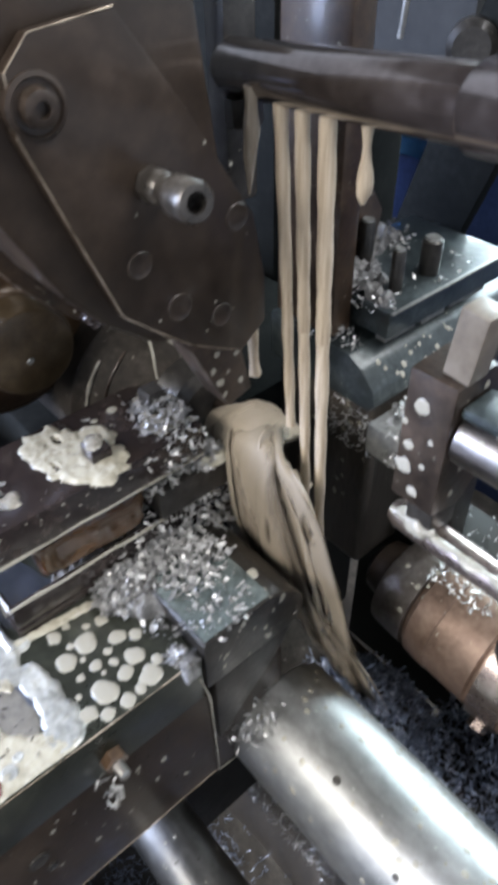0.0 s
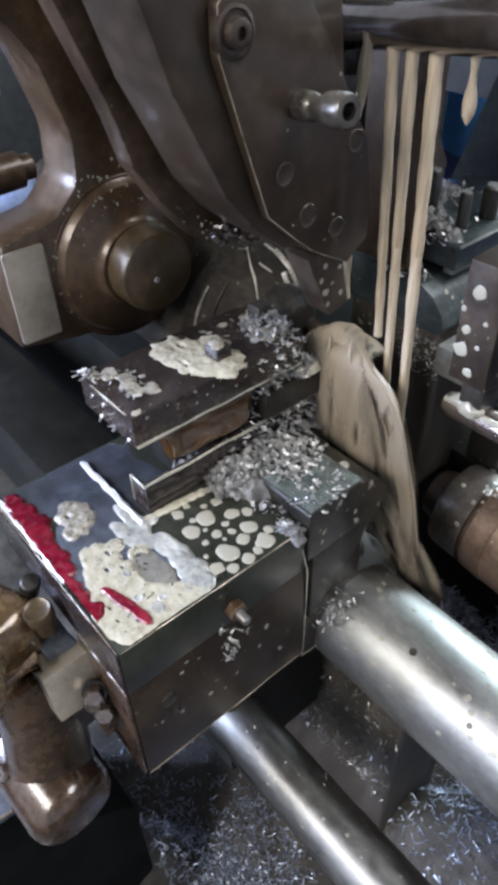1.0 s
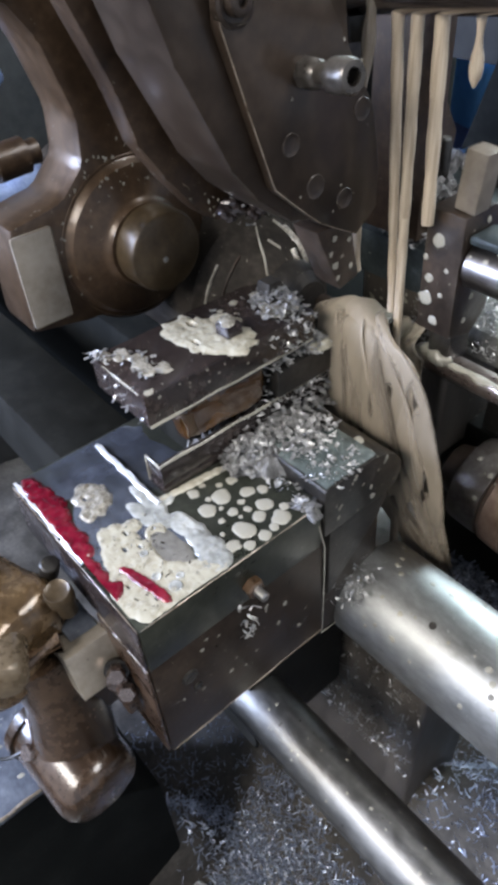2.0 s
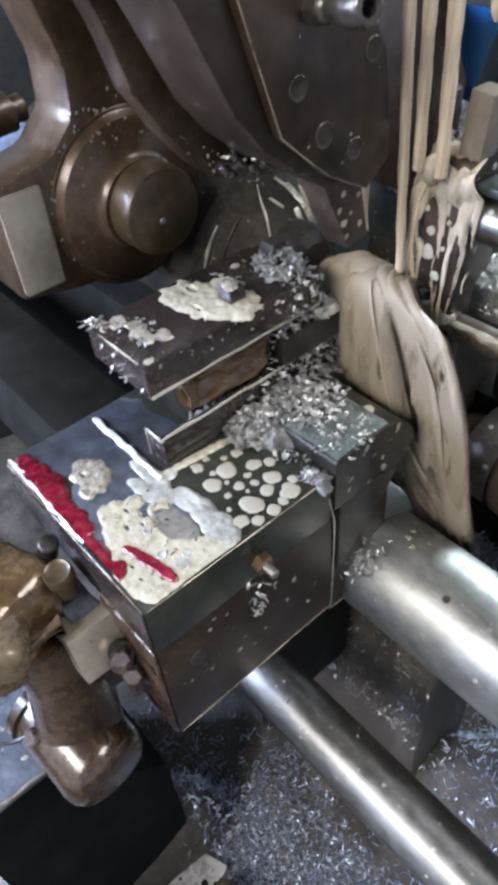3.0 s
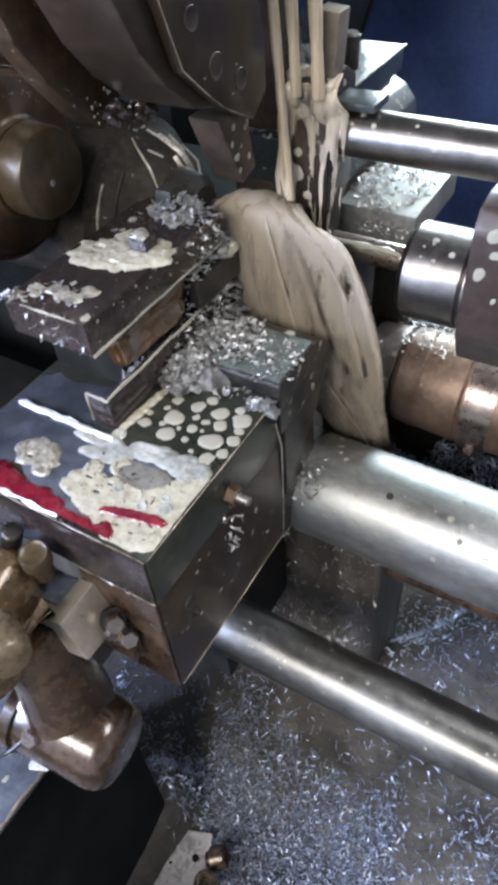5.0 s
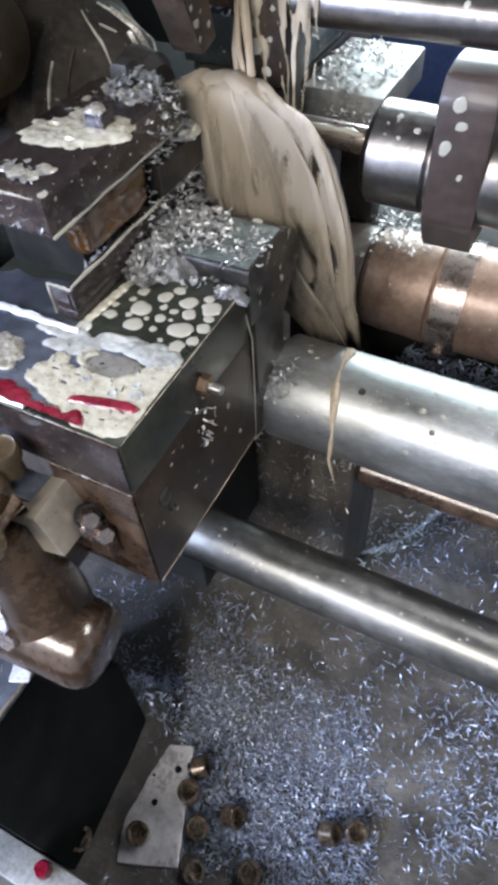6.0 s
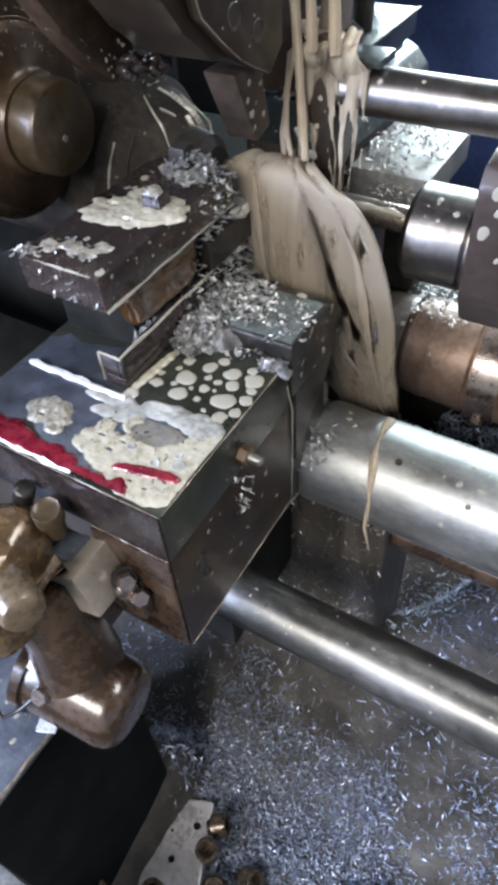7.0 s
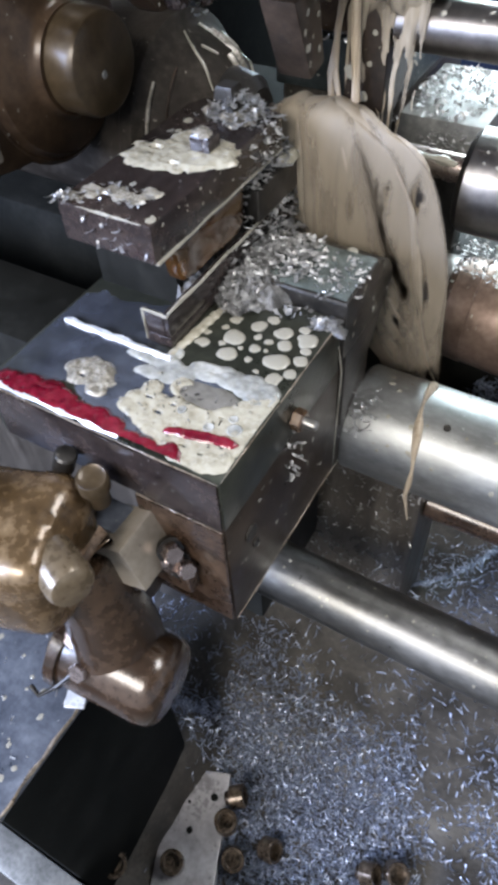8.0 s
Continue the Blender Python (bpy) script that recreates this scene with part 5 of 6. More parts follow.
    floor += heap(900, 0.02, 0.255, 0.06, 0.045, 0.336, 0.012, rng)
    for _ in range(3500):
        x, y = rng.gauss(0.18, 0.08), rng.gauss(0.32, 0.07)
        floor.append(((x, y, tray_height(x, y) + rng.uniform(0.0, 0.008)), None))
    chips("carpet of curled bright chips in the machine tray", floor, rng, None, (0.005, 0.013), (0.0004, 0.0009), FLOORCHIP, 0.8)


# ---- coolant in flight ----
MOVING = {}


def flow(name, label, pts, radii, group, mat=None, seg=12, wob=0.25, flat=1.0):
    o = Vector(pts[0])
    ob = link(name, rope([Vector(p) - o for p in pts], radii, seg, None, wob, flat), mat or COOLANT)
    ob.location = o
    return tagged(ob, label, "coolant", group)


def build_streams():
    out, cut = [], []
    for x, y, a, b, r, z0, z1 in ((-0.0538, 0.228, 0.075, 0.0, 0.0035, 0.763, 0.600), (-0.0418, 0.228, 0.048, 0.0, 0.0037, 0.763, 0.661), (-0.0278, 0.228, 0.048, 0.0, 0.0042, 0.763, 0.661), (-0.0418, 0.228, 0.048, 0.0, 0.0037, 0.663, 0.500), (-0.0278, 0.228, 0.048, 0.0, 0.0042, 0.663, 0.470)):
        n = 20
        pts, rad = [], []
        for k in range(n + 1):
            z = z0 + (z1 - z0) * k / n
            d = 0.763 - z
            pts.append((x + a * d, y + b * d, z))
            rad.append(0.88 * r * (1.0 - 1.1 * d + 0.06 * math.sin(z * 190 + x * 900) + 0.035 * math.sin(z * 530 + x * 500)))
        ob = flow("coolant_stream", "thick tan coolant stream falling from the pipe", pts, rad, "coolant streams", None, 14, 0.0)
        (cut if z0 < 0.7 else out).append(ob)
    MOVING["cut"] = cut
    n = 10
    pts = [(-0.0665 - 0.0003 * k, 0.224, 0.763 - 0.0045 * k) for k in range(n + 1)]
    out.append(flow("coolant_stream", "short broken gush of coolant under the pipe", pts, [0.0028, 0.0022, 0.0024, 0.003, 0.0034, 0.0032, 0.0026, 0.0022, 0.0018, 0.0012, 0.0004], "coolant streams", None, 14, 0.6))
    pts = [(-0.071 - 0.0004 * k, 0.224 + 0.0008 * k, 0.69 - 0.0085 * k) for k in range(10)]
    out.append(flow("coolant_stream", "thin pale coolant trickle beside the tool", pts, [0.0026, 0.0036, 0.0040, 0.0042, 0.0038, 0.0034, 0.003, 0.0026, 0.0026, 0.0034], "coolant streams", None, 12, 0.4))
    pts = [(-0.004, 0.224 + 0.0002 * k, 0.762 - 0.0042 * k) for k in range(8)]
    out.append(flow("coolant_stream", "hanging drip of coolant under the pipe", pts, [0.0024, 0.0018, 0.0014, 0.0018, 0.0028, 0.0033, 0.0028, 0.0006], "coolant streams"))
    MOVING["streams"] = out


def along(course, f):
    """The course's row at f, smoothly between the given rows."""
    last = len(course) - 1
    u = f * last
    i = min(int(u), last - 1)
    w = u - i
    out = []
    for k in range(4):
        p = [course[max(0, min(last, i + d))][k] for d in (-1, 0, 1, 2)]
        out.append(0.5 * (2 * p[1] + (p[2] - p[0]) * w + (2 * p[0] - 5 * p[1] + 4 * p[2] - p[3]) * w * w + (3 * p[1] - p[0] - 3 * p[2] + p[3]) * w ** 3))
    return out


# dark gaps torn in the falling coolant: x, z, half width, half height
TEARS = ((-0.010, 0.566, 0.0040, 0.012), (0.009, 0.566, 0.0050, 0.012), (-0.029, 0.550, 0.0030, 0.008), (0.021, 0.497, 0.0045, 0.026), (0.004, 0.460, 0.0050, 0.030))


def veil_mesh(course, seed, tail=0.55, rims=(0.1, 0.2), n=84, m=60):
    """A falling sheet between two edges, closed, 1 mm thick, with folds; "thick" thins out towards its rim and its tail. Course: rows of z, left, right, y."""
    bm = bmesh.new()
    thick = bm.verts.layers.float.new("thick")
    layers = [[], []]
    for i in range(n + 1):
        f = i / n
        z, left, right, y = along(course, f)
        rows = ([], [])
        for j in range(m + 1):
            g = j / m
            x = left + (right - left) * g + 0.003 * f * noise.noise(Vector((g * 3, f * 2, seed)))
            fold = (0.001 + 0.002 * f) * noise.noise(Vector((x * 55, f * 2.0, seed))) + 0.0007 * noise.noise(Vector((x * 130, f * 3.0, seed + 4)))
            zz = z - 0.009 * (2 * g - 1) ** 2 * max(0.0, 1 - abs(f - 0.2) / 0.25) + 0.0025 * noise.noise(Vector((g * 5, 3, seed))) * max(0.0, 1 - f * 2.5) - 0.016 * math.sin(math.pi * g) * max(0.0, f - 0.5) + 0.004 * noise.noise(Vector((x * 90, 1, seed + 2))) * f
            e = max(0.0, min(1.0, g / rims[0], (1 - g) / rims[1], 0.35 + f / 0.12))
            d = max(0.0, min(1.0, (1 - f) / tail))
            k = e * e * (3 - 2 * e) * d
            for gx, gz, rx, rz in TEARS:
                h = math.hypot((x - gx) / rx, (zz - gz) / rz) + 0.9 * noise.noise(Vector((x * 150, zz * 70, 7)))
                k *= max(0.06, min(1.0, (h - 0.35) / 1.0))
            for row, back in zip(rows, (0.0, 0.0004 + 0.0012 * k)):
                v = bm.verts.new((x, y + fold + back, zz))
                v[thick] = k
                row.append(v)
        for layer, row in zip(layers, rows):
            layer.append(row)
    a, b = layers
    for i in range(n):
        for j in range(m):
            bm.faces.new((a[i][j], a[i][j + 1], a[i + 1][j + 1], a[i + 1][j]))
            bm.faces.new((b[i][j], b[i + 1][j], b[i + 1][j + 1], b[i][j + 1]))
        bm.faces.new((a[i][0], a[i + 1][0], b[i + 1][0], b[i][0]))
        bm.faces.new((a[i][m], b[i][m], b[i + 1][m], a[i + 1][m]))
    for j in range(m):
        bm.faces.new((a[0][j], b[0][j], b[0][j + 1], a[0][j + 1]))
        bm.faces.new((a[n][j], a[n][j + 1], b[n][j + 1], b[n][j]))
    return bm


def veil(label, course, seed, mat, tail, rims, group="coolant spill"):
    o = Vector((-0.05, 0.215, 0.61))
    bm = veil_mesh(course, seed, tail, rims)
    bmesh.ops.translate(bm, vec=-o, verts=bm.verts)
    ob = link("coolant_sheet", bm, mat)
    ob.location = o
    return tagged(ob, label, "coolant", group)


def build_curtain():
    """The sheets that spill off the turning workpiece, and the ropes of coolant at their rim."""
    core = [(0.572, -0.084, -0.045, 0.250), (0.588, -0.086, -0.042, 0.242), (0.599, -0.087, -0.038, 0.229), (0.602, -0.088, -0.033, 0.215), (0.598, -0.088, -0.027, 0.206), (0.582, -0.088, -0.019, 0.202), (0.55, -0.087, -0.009, 0.203), (0.515, -0.085, 0.003, 0.207), (0.48, -0.064, 0.018, 0.214), (0.44, -0.040, 0.034, 0.227), (0.40, -0.018, 0.046, 0.239), (0.36, -0.004, 0.054, 0.248)]
    def band(course, g0, g1, dy):
        return [(z, a + (b - a) * g0, a + (b - a) * g1, y + dy) for z, a, b, y in course]
    label = "torn tan coolant sheet spilling off the workpiece"
    sheets = [veil(label, band(core, 0, 1, 0.0015), 1.0, BACKING, 0.3, (0.08, 0.3))]
    for seed, g0, g1, dy, tail in ((5.0, 0.0, 0.52, 0.0, 0.35), (29.0, 0.34, 1.02, -0.0008, 0.28)):
        sheets.append(veil(label, band(core, g0, g1, dy), seed, SHEET, tail, (0.4, 0.45)))
    MOVING["sheets"] = sheets
    arch = [(0.585, -0.073, -0.038, 0.242), (0.597, -0.073, -0.032, 0.231), (0.602, -0.071, -0.024, 0.217), (0.599, -0.068, -0.008, 0.207), (0.588, -0.060, 0.011, 0.203), (0.565, -0.050, 0.024, 0.204), (0.53, -0.040, 0.033, 0.207), (0.49, -0.026, 0.036, 0.214), (0.45, -0.012, 0.038, 0.224), (0.41, 0.0, 0.041, 0.236), (0.37, 0.006, 0.044, 0.246)]
    label = "arching tan coolant sheet thrown outwards"
    sheets = [veil(label, band(arch, 0, 1, 0.0015), 17.0, BACKING, 0.4, (0.5, 0.22))]
    for seed, g0, g1, dy, tail in ((13.0, 0.36, 0.80, 0.0, 0.45), (53.0, 0.70, 1.02, -0.0008, 0.3)):
        sheets.append(veil(label, band(arch, g0, g1, dy), seed, SHEET, tail, (0.45, 0.3)))
    MOVING["arch"] = sheets
    # the strands that the sheets draw out into
    def strand(name, label, course, g, f0, f1, r, ahead):
        pts, rad = [], []
        drift, ph = rng.uniform(-0.08, 0.08), rng.uniform(0, 6)
        for i in range(23):
            u = i / 22
            z, a, b, y = along(course, f0 + (f1 - f0) * u)
            pts.append((a + (b - a) * (g + drift * u) + 0.0007 * math.sin(u * 11 + ph), y - ahead + 0.0006 * math.sin(u * 7 + ph), z - 0.009 * (2 * g - 1) ** 2 * max(0.0, 1 - u * 3)))
            rad.append(r * min(1.0, u * 3 + 0.08) * min(1.0, (1 - u) * 2.2 + 0.05) * (1 + 0.3 * math.sin(u * 9 + ph * 2)))
        return flow(name, label, pts, rad, "coolant spill", STRAND, 8, 0.2, rng.uniform(1.3, 2.4))
    rng = random.Random(3)
    falls, arcs = [], []
    for k in (5, 11):
        falls.append(strand("coolant_fall", "tan coolant rivulet in the falling spill", core, 0.03 + 0.94 * (k + rng.uniform(0, 0.8)) / 15, rng.uniform(0.22, 0.5), rng.uniform(0.72, 0.97), rng.uniform(0.0007, 0.0019), rng.uniform(-0.003, 0.0012)))
    for k in (6,):
        g = 0.45 + 0.54 * (k + rng.uniform(0, 0.8)) / 12
        arcs.append(strand("coolant_arc", "arching rope of tan coolant thrown outwards", arch, g, rng.uniform(0.24, 0.45), rng.uniform(0.66, 0.97), rng.uniform(0.0008, 0.0020), rng.uniform(-0.002, 0.002)))
    arcs.append(strand("coolant_arc", "arching rope of tan coolant thrown outwards", arch, 0.92, 0.24, 0.84, 0.0022, 0.0))
    MOVING["falls"] = falls
    MOVING["arcs"] = arcs


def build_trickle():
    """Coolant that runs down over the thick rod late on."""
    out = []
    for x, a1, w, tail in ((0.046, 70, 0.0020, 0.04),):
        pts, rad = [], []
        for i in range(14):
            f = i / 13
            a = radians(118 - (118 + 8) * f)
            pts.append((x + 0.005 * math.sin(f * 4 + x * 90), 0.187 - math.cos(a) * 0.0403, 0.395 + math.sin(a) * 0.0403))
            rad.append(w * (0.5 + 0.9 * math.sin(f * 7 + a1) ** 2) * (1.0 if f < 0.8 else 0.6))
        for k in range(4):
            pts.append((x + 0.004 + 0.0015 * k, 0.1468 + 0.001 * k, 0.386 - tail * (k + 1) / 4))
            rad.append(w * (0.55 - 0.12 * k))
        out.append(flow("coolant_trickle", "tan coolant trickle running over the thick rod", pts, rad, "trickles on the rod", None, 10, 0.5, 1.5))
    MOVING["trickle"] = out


def build_falling_drops():
    rng = random.Random(8)
    out = []
    for k in range(14):
        bm = bmesh.new()
        blob((0, 0, 0), (0.0026, 0.0026, 0.006), 0.2, 200, 2, bm)
        ob = link("coolant_drop", bm, DROP)
        x, y = rng.uniform(-0.068, -0.045), rng.uniform(0.219, 0.224)
        ob.location = (x, y, 0.56)
        tagged(ob, "falling drop of tan coolant", "coolant drop", "falling drops")
        out.append((ob, x, y, 0.3 + 0.52 * k))
    MOVING["drops"] = out


def build_moving_tool(rng):
    t = thing("tool_carrier", (0.0, 0.26, 0.59), "sliding tool carriage with polished rod, collar and coolant-spattered bracket", "tool carrier")
    part("bracket", prism([(0.2355, 0.592), (0.258, 0.586), (0.272, 0.60), (0.275, 0.66), (0.262, 0.668), (0.2355, 0.667)], -0.005, 0.020, 0.002), IRON, t)
    part("neck", box((0.001, 0.243, 0.567), (0.017, 0.264, 0.593), 0.002), DARK, t)
    part("rod", shaft(0.0202, 0.9, 0.249, 0.637, 0.0135), COLLAR, t, "polished steel rod")
    part("stop_block", box((0.009, 0.240, 0.6675), (0.0225, 0.254, 0.700), 0.0014, 2, Matrix.Rotation(radians(5), 3, "Y")), STOPM, t, "beige machined stop block")
    part("pad", box((0.0205, 0.240, 0.6515), (0.046, 0.262, 0.6565), 0.0015), TEAL, t, "wet steel pad")
    part("drill", lathe([(-0.014, 0), (-0.012, 0.006), (-0.006, 0.0085), (0.075, 0.0085), (0.075, 0)], (0, 0.253, 0.561), (1, 0, 0), 32), TUBE, t, "slim tool shank dripping with coolant")
    part("drip", rope([(-0.010 + 0.0085 * k, 0.2465 + 0.0006 * math.sin(k * 1.9), 0.5672 + 0.0008 * math.sin(k * 2.7)) for k in range(10)], [0.0012 + 0.0022 * math.sin(k * 1.7 + 0.5) ** 2 for k in range(10)], 10, None, 0.5), DROP, t, "pale coolant clinging to the shank")
    part("drip", blob((0.006, 0.2455, 0.5695), (0.012, 0.0055, 0.0055), 0.5, 90, 4), DROP, t, "thick lump of pale coolant on the shank")
    part("collar", lathe([(0.072, 0), (0.072, 0.0265), (0.076, 0.0305), (0.110, 0.0305), (0.1115, 0.029), (0.113, 0.0305), (0.9, 0.0305), (0.9, 0)], (0, 0.253, 0.556), (1, 0, 0), 56), COLLAR, t, "polished steel collar")
    part("web", prism([(0.222, 0.535), (0.236, 0.510), (0.30, 0.508), (0.31, 0.56), (0.30, 0.614), (0.245, 0.619), (0.229, 0.617), (0.222, 0.606)], 0.114, 0.146, 0.003), WEBM, t, "mauve-brown painted web plate")
    for _ in range(22):
        a = radians(rng.uniform(30, 150))
        drop_on(t, (rng.uniform(0.078, 0.108), 0.253 - math.cos(a) * 0.0305, 0.556 + math.sin(a) * 0.0305), (0, -math.cos(a), math.sin(a)), rng.uniform(0.0007, 0.002), rng)
    for _ in range(40):
        a = radians(rng.uniform(10, 150))
        drop_on(t, (rng.uniform(0.022, 0.15), 0.249 - math.cos(a) * 0.0135, 0.637 + math.sin(a) * 0.0135), (0, -math.cos(a), math.sin(a)), rng.uniform(0.0006, 0.002), rng)
    for x, z, r in ((0.0045, 0.650, 0.0042), (0.0, 0.613, 0.0046), (0.001, 0.626, 0.0028), (0.007, 0.600, 0.0030), (-0.003, 0.638, 0.0018), (0.012, 0.634, 0.0015), (0.010, 0.618, 0.0016)):
        drop_on(t, (x, 0.2355, z), (0, -1, 0), r, rng)
    for z, r in ((0.605, 0.0034), (0.594, 0.0028), (0.581, 0.0034), (0.566, 0.0016)):
        drop_on(t, (rng.uniform(0.118, 0.136), 0.222, z), (0, -1, 0), r, rng, 1.4)
    for z in (0.6, 0.615, 0.66):
        drop_on(t, (0.0202, rng.uniform(0.240, 0.268), z), (1, 0, 0), 0.002, rng)
    MOVING["tool"] = t
    # coolant that gathers over the bracket once the stream strikes it
    cling = []
    for k, pts in enumerate((
            [(0.0, 0.2365, 0.662), (-0.006, 0.2345, 0.655), (-0.010, 0.2345, 0.635), (-0.011, 0.2345, 0.612), (-0.006, 0.2345, 0.590), (0.002, 0.235, 0.575)],
            [(-0.008, 0.2345, 0.64), (-0.012, 0.234, 0.61), (-0.010, 0.232, 0.585), (0.004, 0.232, 0.563)])):
        cling.append(flow("coolant_ribbon", "ribbon of tan coolant running over the tool bracket", pts, [0.0008, 0.0013, 0.0010, 0.0014, 0.0010, 0.0005][:len(pts)], "ribbons over the bracket", None, 12, 0.7, 1.9))
    bm = bmesh.new()
    rows_n, cols_n, grid = 84, 48, []
    for i in range(rows_n + 1):
        f = i / rows_n
        row = []
        for j in range(cols_n + 1):
            g = j / cols_n
            x = -0.016 + 0.046 * g + (0.5 - g) * 0.022 * max(0.0, 1 - f * 5) + 0.004 * f * math.sin(g * 5) + 0.002 * noise.noise(Vector((g * 4, f * 5, 8)))
            z = 0.667 - (0.070 + 0.036 * (0.5 + 0.5 * math.cos(g * 9 + 0.6))) * f + 0.004 * noise.noise(Vector((g * 6, 1, 4)))
            bulge = 0.005 * math.sin(math.pi * min(1.0, f * 5)) + 0.0022 * noise.noise(Vector((x * 190, z * 40, 3)))
            row.append(bm.verts.new((x, 0.2362 - bulge + 0.012 * max(0.0, 0.06 - f) / 0.06, z)))
        grid.append(row)
    gaps = ((0.30, 0.52, 0.13, 0.22), (0.27, 0.88, 0.10, 0.14), (0.55, 0.62, 0.055, 0.34), (0.74, 0.78, 0.07, 0.42), (0.93, 0.75, 0.06, 0.40), (0.60, 0.24, 0.05, 0.07), (0.06, 0.85, 0.06, 0.3), (0.43, 0.80, 0.05, 0.13))
    for i in range(rows_n):
        for j in range(cols_n):
            g, f = (j + 0.5) / cols_n, (i + 0.5) / rows_n
            wob = 0.25 * noise.noise(Vector((g * 9, f * 7, 2)))
            if min(math.hypot((g - a) / ra, (f - b) / rb) for a, b, ra, rb in gaps) > 1 + wob:
                bm.faces.new((grid[i][j], grid[i][j + 1], grid[i + 1][j + 1], grid[i + 1][j]))
    bmesh.ops.delete(bm, geom=[v for v in bm.verts if not v.link_faces], context="VERTS")
    bmesh.ops.solidify(bm, geom=list(bm.faces), thickness=0.0016)
    bmesh.ops.smooth_vert(bm, verts=list(bm.verts), factor=0.5, use_axis_x=True, use_axis_y=True, use_axis_z=True)
    bmesh.ops.smooth_vert(bm, verts=list(bm.verts), factor=0.5, use_axis_x=True, use_axis_y=True, use_axis_z=True)
    o = Vector((0.005, 0.236, 0.664))
    bmesh.ops.translate(bm, vec=-o, verts=bm.verts)
    drape = link("coolant_drape", bm, DRAPE)
    drape.location = o
    MOVING["drape"] = tagged(drape, "torn drape of tan coolant running over the bracket", "coolant", "ribbons over the bracket")
    cap = link("coolant_splash", blob((0, 0, 0), (0.015, 0.010, 0.0052), 0.28, 110, 4), COOLANT)
    cap.location = (0.005, 0.246, 0.665)
    cling.append(tagged(cap, "splashing cap of coolant on the tool bracket", "coolant", "ribbons over the bracket"))
    MOVING["cling"] = cling


rng_main = random.Random(21)
drop_meshes()
build_setting()
build_bed()
build_slide_block(rng_main)
build_clamp_block(rng_main)
build_rods(rng_main)
build_tool_slide(rng_main)
build_spindle()
build_levers(rng_main)
build_spray_pipe()
build_far_side(rng_main)
build_left_side(rng_main)
build_tray_things(rng_main)
build_chips()
build_streams()
build_curtain()
build_falling_drops()
build_trickle()
build_moving_tool(rng_main)

TRAVEL = [(0.0, 0.026), (0.5, 0.024), (1.0, 0.0115), (1.5, -0.0093), (1.7, -0.016), (2.2, -0.026), (2.8, -0.0300), (3.5, -0.0335), (4.5, -0.039), (6.0, -0.044), (7.0, -0.0470), (8.0, -0.049)]


def travel(t):
    for (a, p), (b, q) in zip(TRAVEL, TRAVEL[1:]):
        if t <= b:
            return p + (q - p) * (t - a) / (b - a)
    return TRAVEL[-1][1]


def sway(ob, rng, degrees, shift, step, offset=lambda t: (0, 0, 0)):
    """Small irregular swinging about the thing's own top end."""
    o = ob.location.copy()
    rows, t = [], 0.0
    while t <= 8.001:
        d = Vector(offset(t))
        rows.append((t, pose(o.x + d.x + rng.uniform(-shift, shift), o.y + d.y + rng.uniform(-shift, shift), o.z + d.z + rng.uniform(-shift, shift), rng.uniform(-degrees, degrees), rng.uniform(-degrees, degrees), rng.uniform(-degrees, degrees))))
        t += step
    walk(ob, rows)


def ease(t, a, b):
    f = min(1.0, max(0.0, (t - a) / (b - a)))
    return f * f * (3 - 2 * f)


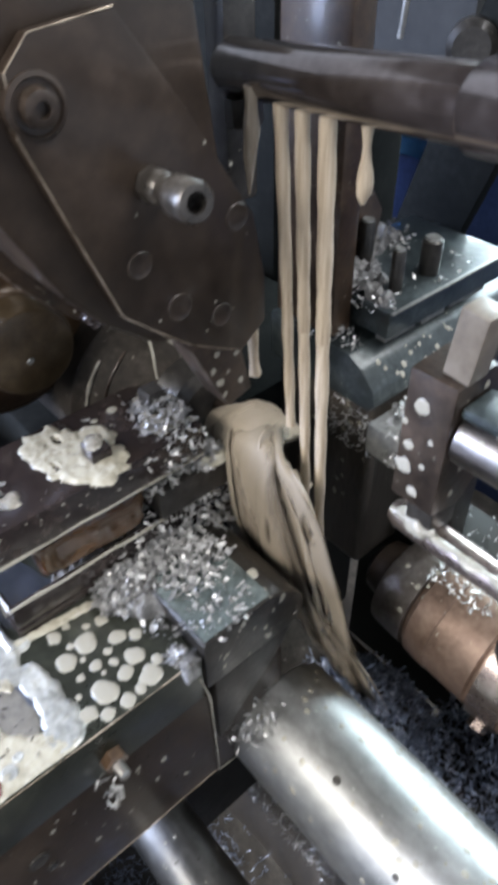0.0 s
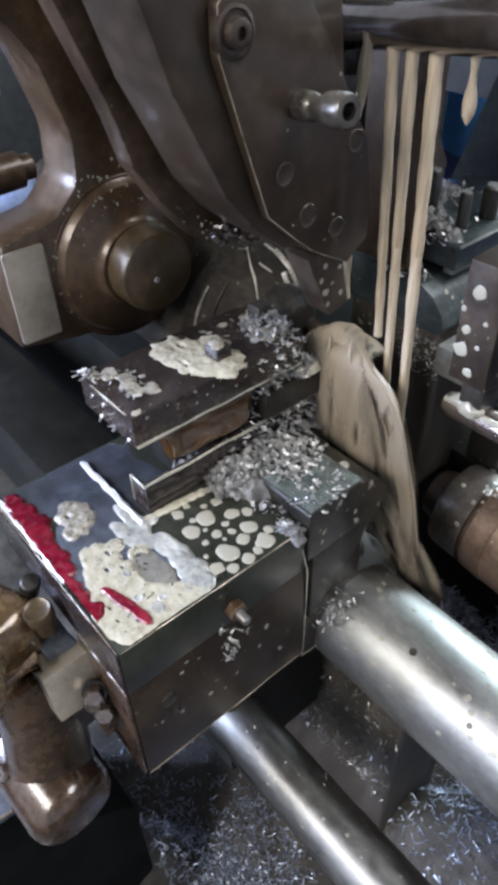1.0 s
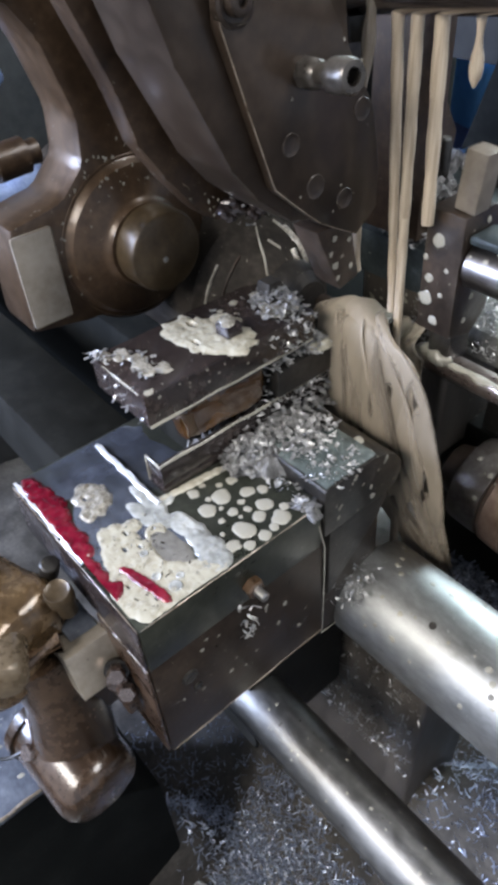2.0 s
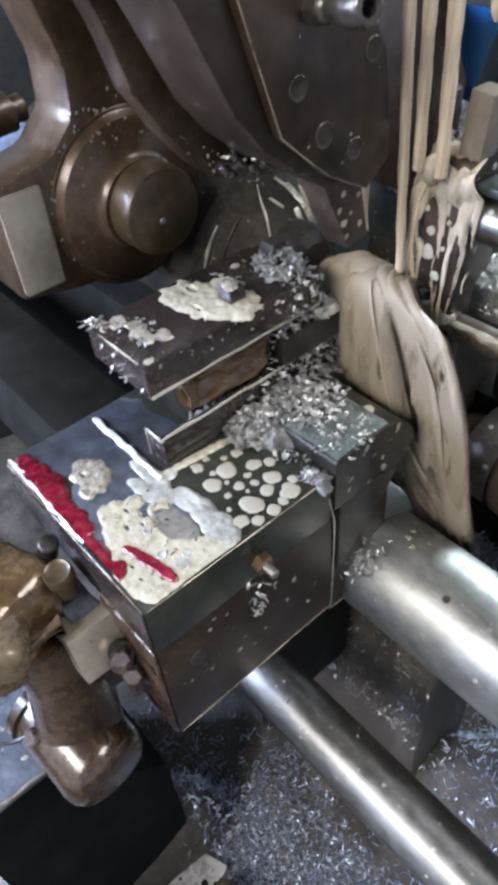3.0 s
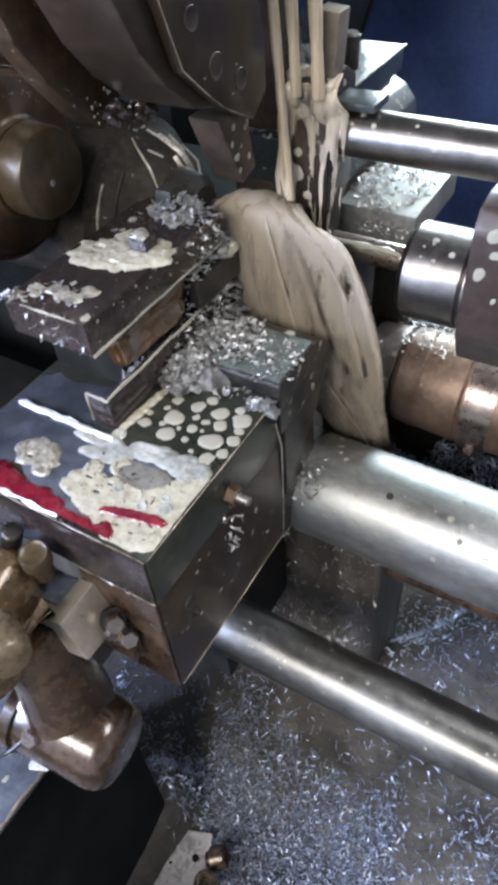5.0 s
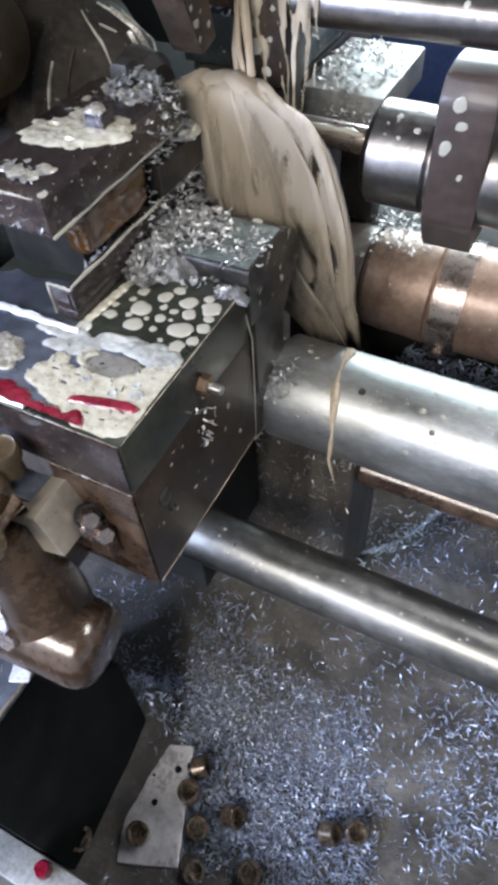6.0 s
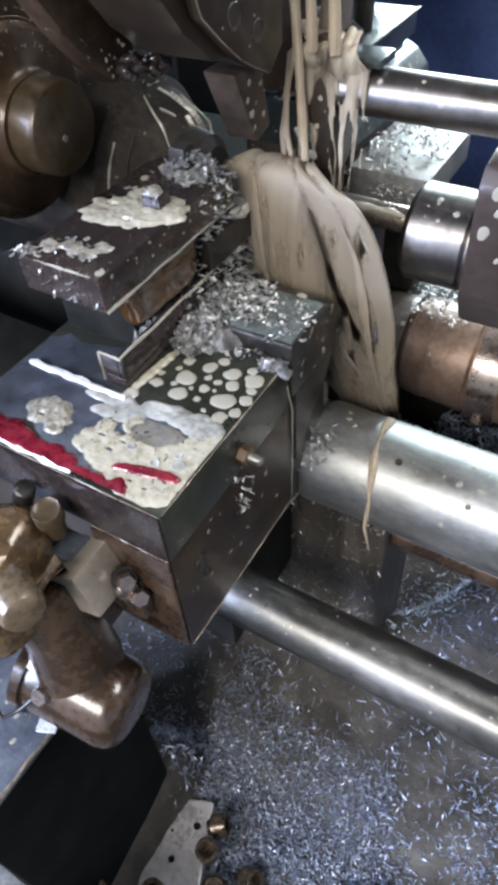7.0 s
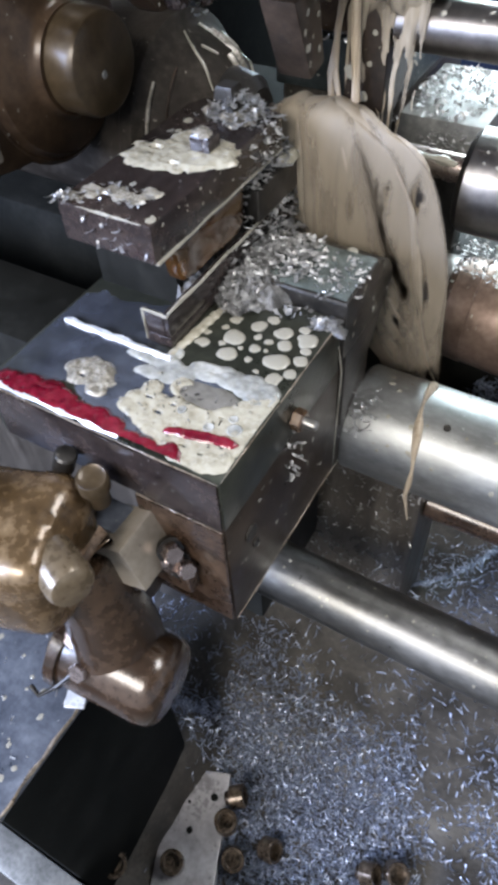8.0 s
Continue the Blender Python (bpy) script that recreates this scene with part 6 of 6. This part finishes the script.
def motions():
    rng = random.Random(77)
    walk(MOVING["tool"], [(t, pose(x, 0.26, 0.59)) for t, x in TRAVEL])
    for ob in MOVING["streams"][3:]:
        sway(ob, rng, 0.5, 0.0004, 0.2)
    for k, ob in enumerate(MOVING["streams"][:3]):
        o = ob.location.copy()
        rows = [(0.2 * i, pose(o.x + rng.uniform(-0.0004, 0.0004), o.y, o.z, rng.uniform(-0.5, 0.5), rng.uniform(-0.5, 0.5), 0)) for i in range(41)]
        walk(ob, rows)
        if k == 0:
            continue
        # the lower length swings with it, and drops away once the bracket catches the stream
        low = MOVING["cut"][k - 1]
        gap, t0 = low.location - o, (2.0, 1.8)[k - 1]
        below = [(t, m @ Matrix.Translation(gap)) for t, m in rows if t < t0 + 0.01]
        last = below[-1][1]
        for f in (0.1, 0.2, 0.3):
            below.append((t0 + f, Matrix.Translation((0, 0.02 * f, -4.9 * f * f)) @ last))
        below.append((8.0, below[-1][1]))
        walk(low, below)
    for ob in MOVING["sheets"]:
        sway(ob, rng, 1.1, 0.0012, 0.2, offset=lambda t: (0, 0, -0.006 * (1 - ease(t, 1.5, 2.6))))
    for ob in MOVING["falls"]:
        sway(ob, rng, 1.5, 0.0025, 0.2)
    for ob in MOVING["arcs"] + MOVING["arch"]:
        # the thrown ropes swing out when the bracket arrives
        sway(ob, rng, 1.0, 0.0012, 0.2, offset=lambda t: (-0.018 * (1 - ease(t, 1.5, 2.6)), 0.004 * (1 - ease(t, 1.5, 2.6)), -0.005 * (1 - ease(t, 1.5, 2.6))))
    for k, ob in enumerate(MOVING["cling"]):
        # lies inside the pipe, pours out as the bracket arrives, then is carried along on it
        o = ob.location.copy()
        start = Vector((0.10, 0.223, 0.773)) + Vector((1, -0.165, 0.109)).normalized() * (0.035 * k)
        rows = [(0.0, pose(*start, 0, -84, -9)), (1.7, pose(*start, 0, -84, -9))]
        t, gone = 1.8, 0.0
        while t <= 8.001:
            f = ease(t, 1.7 + 0.03 * k, 2.5 + 0.04 * k)
            p = start.lerp(o + Vector((travel(t), 0, 0)), f)
            q = rng.uniform(-2, 2)
            rows.append((t, pose(p.x, p.y, p.z + rng.uniform(-0.0006, 0.0006), q, -84 * (1 - f) + q, -9 * (1 - f) + q)))
            t += 0.2
        walk(ob, rows)
    ob = MOVING["drape"]
    o, start = ob.location.copy(), Vector((-0.058, 0.238, 0.535))
    rows, t = [(0.0, pose(*start)), (1.6, pose(*start))], 1.8
    while t <= 8.001:
        p = start.lerp(o + Vector((travel(t) + 0.002 + 0.010 * ease(t, 4.7, 5.8), 0, 0)), ease(t, 1.6, 2.6))
        rows.append((t, pose(p.x + rng.uniform(-0.0005, 0.0005), p.y, p.z + rng.uniform(-0.0008, 0.0008), rng.uniform(-1, 1), rng.uniform(-1.5, 1.5), 0)))
        t += 0.2
    walk(ob, rows)
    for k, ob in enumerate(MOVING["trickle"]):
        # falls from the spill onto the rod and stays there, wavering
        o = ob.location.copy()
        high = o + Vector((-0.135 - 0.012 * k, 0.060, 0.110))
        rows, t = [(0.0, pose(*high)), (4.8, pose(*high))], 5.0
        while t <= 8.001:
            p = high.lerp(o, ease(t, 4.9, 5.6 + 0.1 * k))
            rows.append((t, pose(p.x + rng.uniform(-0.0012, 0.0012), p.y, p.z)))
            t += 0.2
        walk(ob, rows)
    for ob, x, y, t0 in MOVING["drops"]:
        rows = [(0.0, pose(x, y, 0.56)), (t0, pose(x, y, 0.56))]
        for k in range(1, 5):
            f = k / 4 * 0.36
            rows.append((t0 + f, pose(x + 0.16 * f, y + 0.05 * f, 0.56 - 4.9 * f * f)))
        end = rows[-1][1]
        rows.append((8.0, end))
        if t0 + 0.36 < 8.0:
            walk(ob, rows)
        else:
            walk(ob, [(0.0, rows[0][1]), (8.0, rows[0][1])])


motions()
